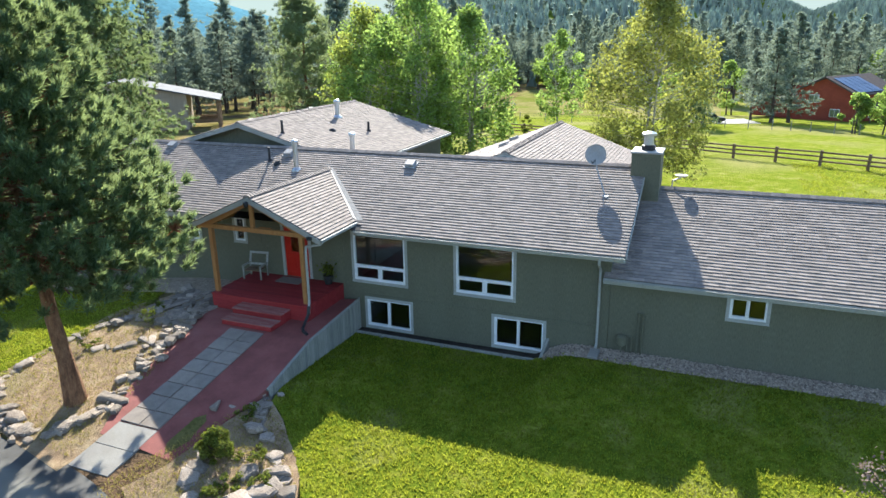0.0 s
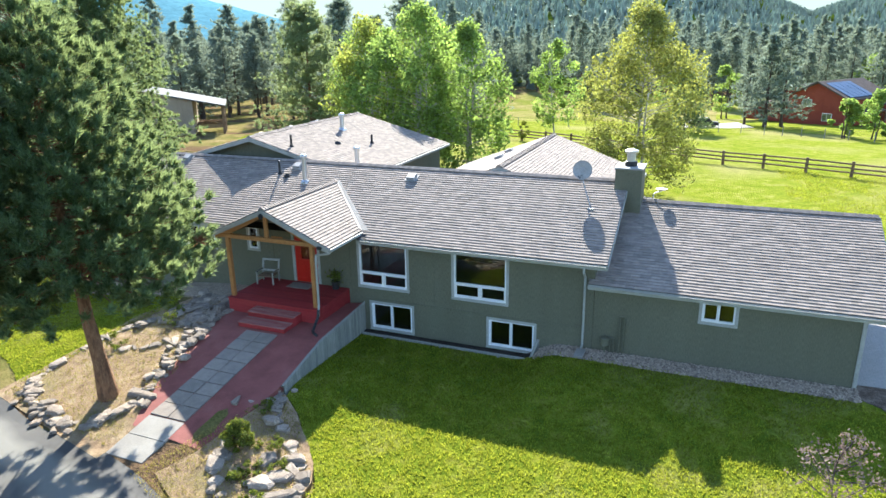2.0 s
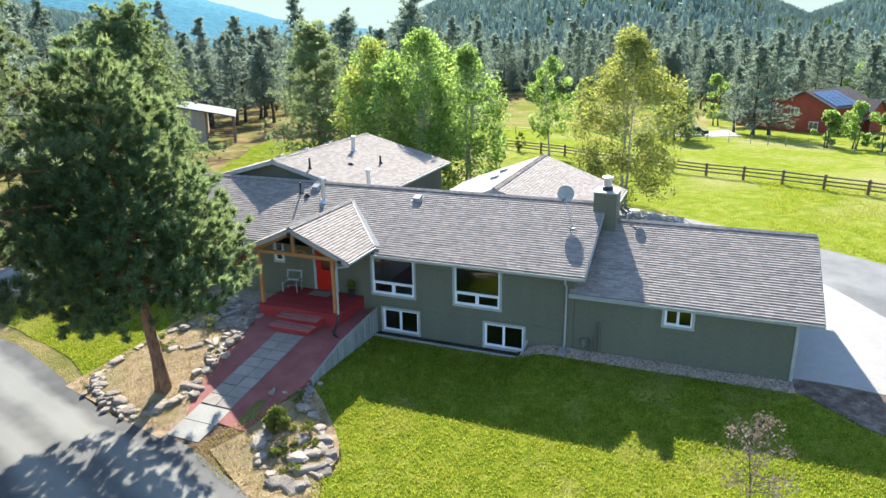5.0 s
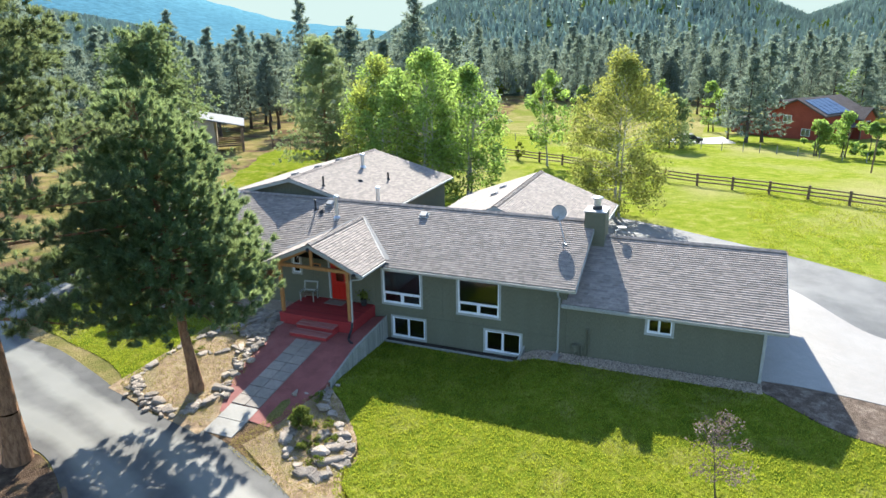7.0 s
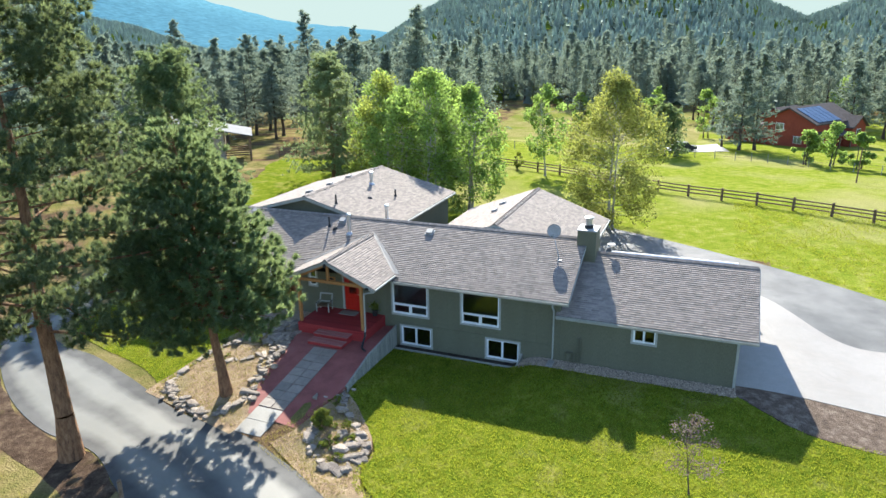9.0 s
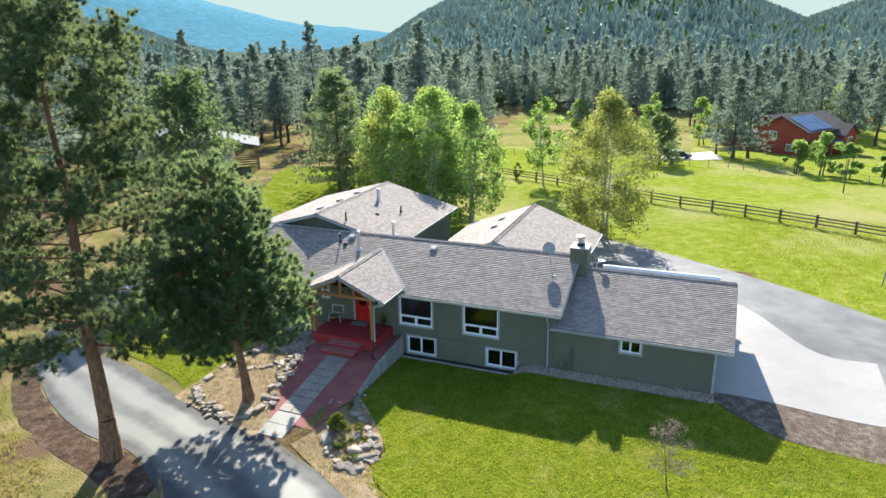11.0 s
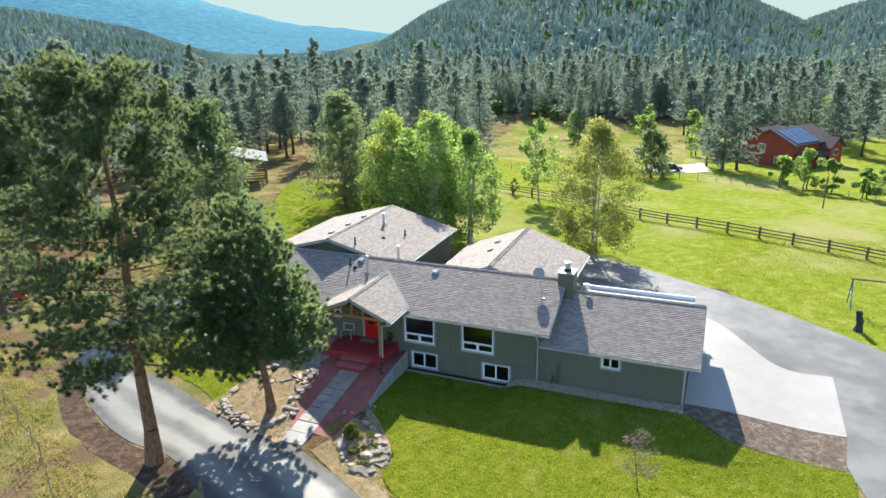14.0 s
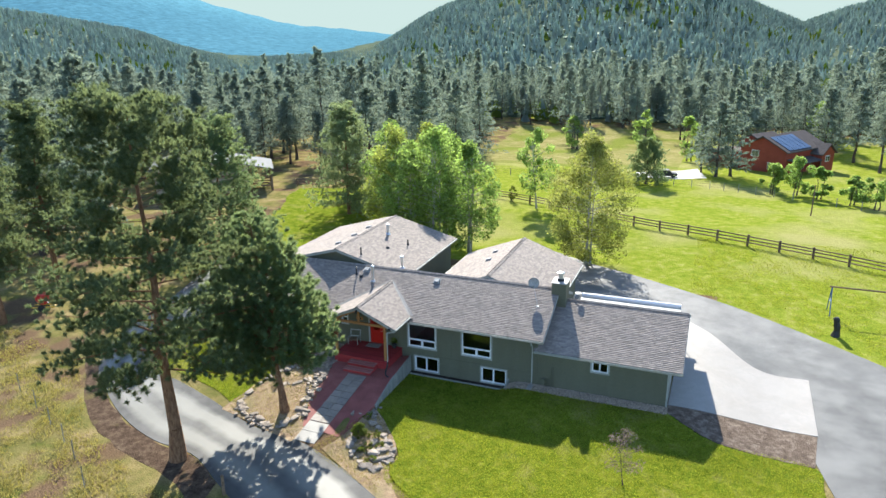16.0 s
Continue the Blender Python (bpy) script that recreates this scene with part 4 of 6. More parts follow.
for s in (-1, 1):
    vs = [(PORCH_X + s * 2.4, PZ - 0.06), (PORCH_X + s * 2.4, PZ + 0.0), (PORCH_X, PORCH_PEAK - 0.14), (PORCH_X, PORCH_PEAK - 0.3), (PORCH_X + s * 2.0, PZ - 0.04)]
    fpart("rafter", prism(vs, FY + 0.03, FY + 0.13))
    xx = PORCH_X + s * 2.48
    fpart("side_beam", boxed(xx - 0.06, xx + 0.06, FY + 0.16, 0.0, PZ - 0.18, PZ - 0.04, 0.01))
lamp = thing("porch_lamp", PORCH_X + 0.0, PORCH_Y - 0.08, PORCH_PEAK - 0.2, "small dark lamp at the porch gable's peak", "lamp")
part("body", lathe([(0.03, -0.14), (0.075, -0.12), (0.085, 0.02), (0.03, 0.06)], 10), "dark", lamp)
part("bracket", boxed(-0.02, 0.02, 0.0, 0.06, -0.02, 0.04), "dark", lamp)
for x, nm in ((PORCH_X - PHW + 0.25, 0), (PORCH_X + PHW - 0.35, 1)):
    fl = thing("flood_lamp", x, PORCH_Y - 0.06, PZ + 0.02, "small dark flood lamp under the porch eave", "lamp", "porch flood lamps")
    part("head", boxed(-0.09, 0.09, -0.08, 0.02, -0.06, 0.06, 0.02), "dark", fl)
    part("bracket", boxed(-0.015, 0.015, 0.02, 0.06, -0.02, 0.02), "dark", fl)
sign = thing("wall_plaque", -13.75, -0.005, 3.62, "small wooden plaque with dark plain bars on the porch wall", "plaque")
part("board", boxed(-0.28, 0.28, -0.03, 0.0, -0.12, 0.12, 0.015), "cedar", sign)
part("bar", boxed(-0.16, 0.16, -0.036, -0.031, -0.05, 0.05), "dark", sign)

# wooden chair on the deck
chair = thing("porch_chair", -14.0, -0.5, DZ, "pale wooden lounge chair with dark slats on the red deck", "chair", rz=8)
for x in (-0.36, 0.36):
    part("leg", boxed(x - 0.025, x + 0.025, -0.34, -0.28, 0, 0.5, 0.004), "greywood", chair)
    part("leg", boxed(x - 0.025, x + 0.025, 0.2, 0.26, 0, 0.5, 0.004), "greywood", chair)
    part("armrest", boxed(x - 0.045, x + 0.045, -0.36, 0.24, 0.5, 0.53, 0.008), "greywood", chair)
for k in range(4):
    part("seat_slat", boxed(-0.33, 0.33, -0.32 + k * 0.13, -0.21 + k * 0.13, 0.33, 0.36, 0.004), "fencewood", chair, "dark seat slat")
bmf = bmesh.new()
box(bmf, -0.4, 0.4, 0.0, 0.04, 0.44, 0.53, 0.006)
box(bmf, -0.4, 0.4, 0.0, 0.04, 0.0, 0.08, 0.006)
box(bmf, -0.4, -0.32, 0.001, 0.039, 0.08, 0.44, 0.004)
box(bmf, 0.32, 0.4, 0.001, 0.039, 0.08, 0.44, 0.004)
bmesh.ops.transform(bmf, matrix=pose(0, 0.2, 0.42, -16), verts=bmf.verts)
part("back_frame", bmf, "casing", chair, "pale open back frame")

# planter by the wall
pl_ = thing("planter", -10.92, -0.25, DZ, "dark planter with a leafy plant on the deck", "planter")
part("pot", lathe([(0.13, 0), (0.17, 0.28), (0.19, 0.3), (0.19, 0.34), (0.16, 0.34)], 14), "dark", pl_)

# downspouts
ds = thing("downspout", -10.42, -2.3, 1.2, "pale metal downspout with a black drain hose on the porch corner", "downspout")
P0 = PORCH_X + PHW
o = part("pipe", bent([(P0 - 0.02, -2.2, PZ - 0.12), (P0 - 0.1, -2.24, PZ - 0.24), (-10.38, -2.34, PZ - 0.34), (-10.36, -2.4, PZ - 0.5), (-10.36, -2.42, 2.1), (-10.36, -2.5, 1.62)], 0.045), "casing", ds)
o.matrix_parent_inverse = ds.matrix_basis.inverted()
o = part("drain_hose", bent([(-10.36, -2.48, 1.9), (-10.36, -2.56, 1.6), (-10.34, -2.8, 1.42), (-10.22, -3.15, 1.35), (-10.05, -3.35, 1.36), (-9.85, -3.45, 1.33)], 0.055), "dark", ds, "black drain hose")
o.matrix_parent_inverse = ds.matrix_basis.inverted()
for x, zt in ((-0.92, EAVE_Z - 0.12),):
    d2 = thing("downspout", x, -0.1, 0.3, "pale metal downspout at the garage joint", "downspout")
    o = part("pipe", bent([(x, EAVE_Y - 0.07, zt), (x, EAVE_Y - 0.07, zt - 0.2), (x, -0.07, zt - 0.5), (x, -0.07, 0.95), (x, -0.35, 0.84)], 0.045), "casing", d2)
    o.matrix_parent_inverse = d2.matrix_basis.inverted()
    sb = thing("splash_block", x + 0.02, -0.62, float(height(x, -0.6)) + 0.09, "pale concrete splash block under the downspout", "splash block")
    bm = boxed(-0.16, 0.16, -0.35, 0.3, 0.0, 0.08, 0.015)
    part("block", bm, "concrete", sb)

# meter and conduits on the wall
mt = thing("gas_meter", -0.12, 0.0, 0.72, "olive-painted gas meter with pipes on the wall", "gas meter")
part("body", lathe([(0.08, 0.35), (0.15, 0.4), (0.15, 0.66), (0.08, 0.7)], 14, (0.0, -0.18, 0)), "siding", mt)
part("pipe", bent([(0.0, -0.18, 0.35), (0.0, -0.18, 0.05), (0.0, -0.18, -0.4)], 0.025), "siding", mt)
for x, zt in ((0.42, 1.6), (0.1, 0.75)):
    cd = thing("conduit", x, -0.05, 0.6, "olive-painted conduit rising up the wall", "conduit", "wall conduits")
    part("pipe", bent([(-0.07, -0.02, 0.0), (-0.07, -0.02, zt), (0.07, -0.02, zt), (0.07, -0.02, 0.0)], 0.032), "siding", cd)

# ---- on the roof ----
chim = thing("chimney", -0.13, 4.28, 4.6, "boxed olive chimney with a metal flue cap", "chimney")
part("shaft", boxed(-0.5, 0.5, -0.58, 0.6, 0.0, 2.05, 0.01), "siding", chim)
part("crown", boxed(-0.54, 0.54, -0.62, 0.64, 2.05, 2.11, 0.012), "dish", chim, "sheet-metal chase cover")
part("flue_collar", lathe([(0.24, 2.11), (0.24, 2.27), (0.2, 2.29)], 16), "dark", chim)
part("flue", lathe([(0.17, 2.29), (0.17, 2.62)], 16), "flash", chim, "galvanised flue")
part("flue_cap", lathe([(0.25, 2.62), (0.26, 2.7), (0.1, 2.76)], 16), "flash", chim)
for k, dx in ((0, 0.62),):
    ant = thing("antenna", 0.75, 4.75, 5.2, "small grey dish antenna beside the chimney", "antenna")
    part("mast", bent([(0, 0, 0.0), (0, 0, 0.35), (0.3, 0.0, 0.5)], 0.025), "flash", ant)
    part("reflector", lathe([(0.02, 0.0), (0.14, 0.02), (0.22, 0.07), (0.23, 0.075), (0.2, 0.08)], 16, (0.3, 0, 0.5)), "dish", ant)


def roof_z(y):
    return EAVE_Z + (y - EAVE_Y) / mrun * mrise


dsh = thing("satellite_dish", -1.28, 2.47, roof_z(2.47), "grey satellite dish on a bent mast on the roof", "satellite dish")
part("mast", bent([(0, 0, 0.0), (-0.5, 0.98, 0.78), (-0.58, 1.12, 1.1)], 0.028), "dish", dsh)
bm = lathe([(0.02, 0.0), (0.18, 0.014), (0.32, 0.05), (0.37, 0.075), (0.376, 0.087), (0.32, 0.062), (0.12, 0.024)], 20)
bmesh.ops.transform(bm, matrix=Matrix.Translation((-0.6, 1.18, 1.22)) @ Euler((radians(72), 0, radians(14))).to_matrix().to_4x4(), verts=bm.verts)
part("reflector", bm, "dish", dsh)
part("feed_arm", bent([(-0.58, 1.12, 1.06), (-0.62, 0.78, 0.98), (-0.66, 0.7, 1.08)], 0.014), "dark", dsh)
part("foot_plate", boxed(-0.1, 0.1, -0.08, 0.08, -0.01, 0.03, 0.005), "flash", dsh)


def vent_pipe(x, y, z, h, r, mat, label, cap=False):
    v = thing("vent_pipe", x, y, z, label, "vent pipe", "roof vents")
    part("pipe", lathe([(r, -0.1), (r, h)], 12), mat, v)
    part("flashing", lathe([(r * 2.2, -0.08), (r * 2.0, 0.03), (r * 1.1, 0.12)], 12), "flash" if mat == "flash" else mat, v)
    if cap:
        part("cap", lathe([(r * 1.3, h), (r * 1.5, h + 0.06), (r * 1.3, h + 0.14), (r * 0.5, h + 0.18)], 12), "flash", v)
    return v


vent_pipe(-14.03, 2.8, roof_z(2.8), 1.1, 0.1, "flash", "tall galvanised flue pipe on the main roof", True)
vent_pipe(-15.67, 3.25, roof_z(3.25), 0.62, 0.05, "blackpipe", "thin black vent pipe on the main roof")
vent_pipe(-15.18, 3.09, roof_z(3.09), 0.12, 0.08, "blackpipe", "short black vent on the main roof")


def w1z(x):
    return 7.05 - abs(x + 18.2) * 0.27


vent_pipe(-13.0, 5.75, w1z(-13.0), 0.85, 0.11, "flash", "galvanised double flue on the rear roof", True)
vent_pipe(-16.75, 10.9, w1z(-16.75), 0.75, 0.12, "flash", "galvanised flue near the rear ridge", True)
vent_pipe(-16.35, 5.3, w1z(-16.35), 0.6, 0.055, "blackpipe", "black vent pipe on the rear roof")
vent_pipe(-14.56, 10.24, w1z(-14.56), 0.5, 0.06, "blackpipe", "black vent pipe on the rear roof")
vent_pipe(-15.47, 8.18, w1z(-15.47), 0.12, 0.09, "blackpipe", "short black vent on the rear roof")


def slope_vent(x, y, z, ang, axis):
    v = thing("roof_vent", x, y, z, "low grey box vent on the shingles", "roof vent", "box vents")
    v.matrix_basis = pose(x, y, z, *( (ang, 0, 0) if axis == "x" else (0, ang, 0)))
    part("hood", boxed(-0.2, 0.2, -0.18, 0.2, 0.02, 0.15, 0.02), "dish", v)
    part("base", boxed(-0.27, 0.27, -0.24, 0.26, 0.0, 0.03, 0.005), "dish", v)


mang = math.degrees(math.atan(mrise / mrun))
for x, y in ((-9.13, 3.55), (-15.05, 3.82), (-21.6, 3.94)):
    slope_vent(x, y, roof_z(y) + 0.02, mang, "x")
for x, y in ((-7.3, 12.0), (-7.1, 9.6)):
    slope_vent(x, y, 6.3 - (-5.55 - x) * 0.37 + 0.02, -20.3, "y")
for x, y in ((-18.9, 11.5), (-18.95, 8.9), (-19.1, 6.5)):
    slope_vent(x, y, w1z(x) + 0.02, -15.1, "y")

# long white awning housing behind the garage
aw = thing("awning", 4.0, 9.5, 3.2, "long white rolled awning along the rear of the garage", "awning")
part("roll", rodded((-3.7, 1.2, 0.12), (3.7, 1.2, 0.12), 0.2, 0.2, 16), "white", aw)
part("panel", boxed(-3.7, 3.7, -0.3, 1.1, 0.0, 0.06, 0.01), "casing", aw)
for x in (-3.5, 3.5):
    part("support", rodded((x, 1.15, 0.0), (x, 1.15, -3.0), 0.04), "white", aw)

# ---- walkway slabs ----
walkt = thing("paver_walk", -11.95, -7.1, 0.8, "two rows of grey concrete slabs up the red walk", "walkway", kind="structure")
slope = math.degrees(math.atan(1.02 / 6.6))
slab = bmesh.new()
box(slab, -0.335, 0.335, -0.295, 0.295, -0.22, 0.0, 0.008)
slab_me = bpy.data.meshes.new("slab")
slab.to_mesh(slab_me)
slab.free()
slab_me.materials.append(M["paver"])
rngp = random.Random(5)
for k in range(8):
    for j in range(2):
        y = -3.86 - 0.3 - k * 0.61
        o = new("slab", slab_me)
        o.parent = walkt
        o.matrix_parent_inverse = walkt.matrix_basis.inverted()
        o.matrix_basis = pose(-12.3 + j * 0.69, y, float(path_z(y)) + 0.035 + rngp.uniform(-0.006, 0.006), slope + rngp.uniform(-0.6, 0.6), rngp.uniform(-0.5, 0.5), rngp.uniform(-0.5, 0.5))
# Lower slabs take the paler concrete: sunlight is put into their colour.
for y0, y1 in ((-9.62, -10.5), (-8.75, -9.614)):
    ym = (y0 + y1) / 2
    bm = boxed(-0.69, 0.69, -(y0 - y1) / 2, (y0 - y1) / 2, -0.32, 0.0, 0.008)
    o = part("slab", bm, "concrete", walkt, "broad concrete slab, coloured paler where sunlit")
    o.matrix_parent_inverse = walkt.matrix_basis.inverted()
    o.matrix_basis = pose(-11.95, ym, float(path_z(ym)) + 0.01, slope)

# retaining wall of upright boards
rw = thing("retaining_wall", -9.88, -3.0, 0.0, "weathered grey upright boards holding up the walk", "retaining wall", kind="structure")
def wall_x(y):
    return -9.78 - 0.068 * y


y = -0.03
while y > -6.3:
    zt = float(path_z(y)) + 0.01 + rngp.uniform(-0.01, 0.015)
    xw = wall_x(y)
    o = part("board", boxed(xw, xw + 0.045, y - 0.145, y - 0.006, -0.2, zt, 0.004), "greywood", rw)
    o.matrix_parent_inverse = rw.matrix_basis.inverted()
    y -= 0.15
for y0, y1 in ((0.0, -3.8), (-3.8, -6.4)):
    o = part("cap_rail", rodded((wall_x(y0), y0, float(path_z(y0)) + 0.03), (wall_x(y1), y1, float(path_z(y1)) + 0.03), 0.05, 0.05, 4), "greywood", rw)
    o.matrix_parent_inverse = rw.matrix_basis.inverted()

# timber edging before the low windows
ed = thing("timber_edging", -6.2, -0.5, 0.2, "low weathered timber edging beside the lawn", "edging", kind="structure")
for x0, x1 in ((-9.7, -7.4), (-7.38, -5.0), (-4.98, -2.75)):
    o = part("timber", boxed(x0, x1, -0.56, -0.46, 0.05, 0.26, 0.012), "greywood", ed)
    o.matrix_parent_inverse = ed.matrix_basis.inverted()
o = part("timber", mesh_of("timber", [(-2.74, -0.62, 0.05), (-2.64, -0.62, 0.05), (-2.5, 0.0, 0.05), (-2.6, 0.0, 0.05), (-2.74, -0.62, 0.3), (-2.64, -0.62, 0.3), (-2.5, 0.0, 0.85), (-2.6, 0.0, 0.85)],
     [(3, 2, 1, 0), (4, 5, 6, 7), (0, 1, 5, 4), (1, 2, 6, 5), (2, 3, 7, 6), (3, 0, 4, 7)], "greywood"), "greywood", ed)
o.matrix_parent_inverse = ed.matrix_basis.inverted()
for x in (-8.6, -6.2, -3.9):
    o = part("stake", boxed(x - 0.05, x + 0.05, -0.66, -0.57, 0.0, 0.3, 0.01), "greywood", ed)
    o.matrix_parent_inverse = ed.matrix_basis.inverted()


# ---- plants ----
def blades(centers, dirs, n, length, width, rng, spread=0.9, twig=0.0):
    """Tufts of n thin blades that fan out about a direction at each centre."""
    N = len(centers)
    c = np.repeat(np.asarray(centers, float), n, 0)
    d = np.repeat(np.asarray(dirs, float), n, 0) + rng.normal(0, spread, (N * n, 3))
    d /= np.linalg.norm(d, axis=1, keepdims=True) + 1e-9
    L = np.repeat(np.broadcast_to(length, N), n) * rng.uniform(0.65, 1.15, N * n)
    side = np.cross(d, rng.normal(0, 1, (N * n, 3)))
    side /= np.linalg.norm(side, axis=1, keepdims=True) + 1e-9
    w = np.repeat(np.broadcast_to(width, N), n)[:, None]
    if twig:
        ax = np.repeat(np.asarray(dirs, float), n, 0)
        ax = ax / (np.linalg.norm(ax, axis=1, keepdims=True) + 1e-9)
        c = c + ax * (rng.uniform(-0.3, 1.0, N * n) * twig)[:, None] + rng.normal(0, twig * 0.35, (N * n, 3))
    root = c + d * L[:, None] * 0.08
    v = np.stack([root - side * w, root + side * w, c + d * L[:, None]], 1).reshape(-1, 3)
    return v, np.arange(len(v)).reshape(-1, 3)


def leaves(centers, size, rng, up=0.5):
    """Small four-cornered leaves, one at each centre."""
    N = len(centers)
    n = rng.normal(0, 1, (N, 3)) + [0, 0, up]
    n /= np.linalg.norm(n, axis=1, keepdims=True)
    a = np.cross(n, rng.normal(0, 1, (N, 3)))
    a /= np.linalg.norm(a, axis=1, keepdims=True) + 1e-9
    b = np.cross(n, a)
    s = (size * rng.uniform(0.6, 1.3, N))[:, None]
    c = np.asarray(centers, float)
    v = np.stack([c - a * s, c - b * s * 0.6 + n * s * 0.1, c + a * s, c + b * s * 0.6 + n * s * 0.1], 1).reshape(-1, 3)
    return v, np.arange(len(v)).reshape(-1, 4)


def limb_mesh(segs, seg=6):
    """Tapered rods (a, b, r0, r1) joined into one set of corners and faces."""
    V, F = [], []
    for a, b, r0, r1 in segs:
        a, b = np.array(a, float), np.array(b, float)
        d = b - a
        d = d / (np.linalg.norm(d) + 1e-9)
        x = np.cross(d, [0.3, 0.9, 0.2])
        x /= np.linalg.norm(x)
        y = np.cross(d, x)
        k = len(V)
        for p, r in ((a, r0), (b, r1)):
            for i in range(seg):
                t = 2 * math.pi * i / seg
                V.append(p + (x * math.cos(t) + y * math.sin(t)) * r)
        for i in range(seg):
            j = (i + 1) % seg
            F.append((k + i, k + j, k + seg + j, k + seg + i))
    return V, F


def trunk_segs(h, r, rng, lean=(0, 0), wob=0.08, steps=9, flare=1.3):
    pts = []
    for k in range(steps + 1):
        f = k / steps
        pts.append(np.array([lean[0] * f + rng.normal(0, wob) * (0 < k < steps), lean[1] * f + rng.normal(0, wob) * (0 < k < steps), h * f]))
    rad = [r * (1 - 0.93 * (k / steps) ** 0.85) * (flare if k == 0 else 1) for k in range(steps + 1)]
    return pts, [(pts[k], pts[k + 1], rad[k], rad[k + 1]) for k in range(steps)]


def apart(C, D, gap):
    """Drops the places that lie nearer than a gap to an earlier one."""
    seen, keep = set(), []
    for k, p in enumerate(C):
        c = tuple(int(math.floor(v / gap)) for v in p)
        if c not in seen:
            seen.add(c)
            keep.append(k)
    return C[keep], D[keep]


def conifer(name, h, r, base, rng, trunk_r, n_br, tufts_per, n_blade, blade_l, blade_w, mat, bark, label, profile, droop=0.1, lean=(0, 0), dead=0, bare=0.3, group="", wob=0.08, pom=0.0, pads=0, fan=0.66, forked=False):
    """A pine: tapered trunk, limbs by height, and fans of needles along the outer limbs."""
    t = thing(name, 0, 0, 0, label, "tree", group)
    pts, segs = trunk_segs(h, trunk_r, rng, lean, wob)
    zs = np.array([p[2] for p in pts])
    cx_, cy_ = np.array([p[0] for p in pts]), np.array([p[1] for p in pts])
    C, D = [], []
    limbs = []
    for k in range(n_br):
        f = (k + rng.uniform(0, 1)) / n_br
        z = base + (h - base) * f
        L = r * profile(f) * (rng.uniform(0.84, 1.04) if pom else rng.uniform(0.62, 1.08))
        az = k * 2.399 + rng.normal(0, 0.4)
        o = np.array([np.interp(z, zs, cx_), np.interp(z, zs, cy_), z])
        rise = max(-0.04, (0.55 * f + 0.12 - droop * (1 - f)) + rng.normal(0, 0.08))
        out = np.array([math.cos(az), math.sin(az), 0.0])
        tip = o + out * L + np.array([0, 0, L * rise])
        mid = o + out * L * 0.55 + np.array([0, 0, L * rise * 0.3])
        br = max(0.012, trunk_r * 0.22 * (1 - f) * (0.5 + 0.5 * L / r))
        limbs += [(o, mid, br, br * 0.7), (mid, tip, br * 0.7, br * 0.25)]
        for q in range(pads):
            s = bare + (1 - bare) * (q + rng.uniform(0.3, 1.0)) / pads
            c = o + (mid - o) * min(s / 0.55, 1) if s < 0.55 else mid + (tip - mid) * (s - 0.55) / 0.45
            side = np.array([-out[1], out[0], 0.0]) * rng.normal(0, 0.2 * L * s)
            e = c + side + np.array([0, 0, abs(rng.normal(0, 0.18))])
            limbs.append((c, e, br * 0.3, br * 0.14))
            w = min(0.34, 0.3 * L) + 0.16 * L * s
            for g in range(tufts_per):
                C.append(e + rng.normal(0, 1, 3).clip(-1.5, 1.5) * [w * 0.62, w * 0.62, w * 0.27])
                D.append((C[-1] - e) * 0.6 + out * 0.3 + np.array([0, 0, 0.7]))
        for q in range(0 if pads else tufts_per):
            s = bare + (1 - bare) * math.sqrt(rng.uniform(0, 1))
            p = o + (mid - o) * min(s / 0.55, 1) if s < 0.55 else mid + (tip - mid) * (s - 0.55) / 0.45
            sp = 0.13 * L * s + 0.12
            p = p + rng.normal(0, 1, 3).clip(-1.6, 1.6) * [sp, sp, sp * 0.6]
            C.append(p)
            D.append(out * 0.7 + np.array([0, 0, 0.75]))
    C.append(np.array([cx_[-1], cy_[-1], h]))
    D.append(np.array([0, 0, 1.0]))
    part("trunk", tri_mesh("trunk", *limb_mesh(segs, 10), bark, True), bark, t, "furrowed bark trunk")
    part("branchwork", tri_mesh("branchwork", *limb_mesh(limbs, 5 if n_blade > 10 else 3), bark, True), bark, t)["kind"] = "stuff"
    C, D = np.array(C), np.array(D)
    if pom:
        C, D = apart(C, D, pom)
    v, f = blades(C, D, n_blade, blade_l, blade_w, rng, fan, pom * 0.3)
    part("crown", tri_mesh("crown", v, f, mat), mat, t)
    if dead:
        pick = rng.choice(len(C), dead, replace=False)
        v, f = blades(C[pick] + rng.normal(0, 0.15, (dead, 3)), D[pick], n_blade, blade_l, blade_w, rng, 0.6)
        part("dead_twigs", tri_mesh("dead_twigs", v, f, "needle_brown"), "needle_brown", t, "rust-brown dead needles")["kind"] = "stuff"
    return t


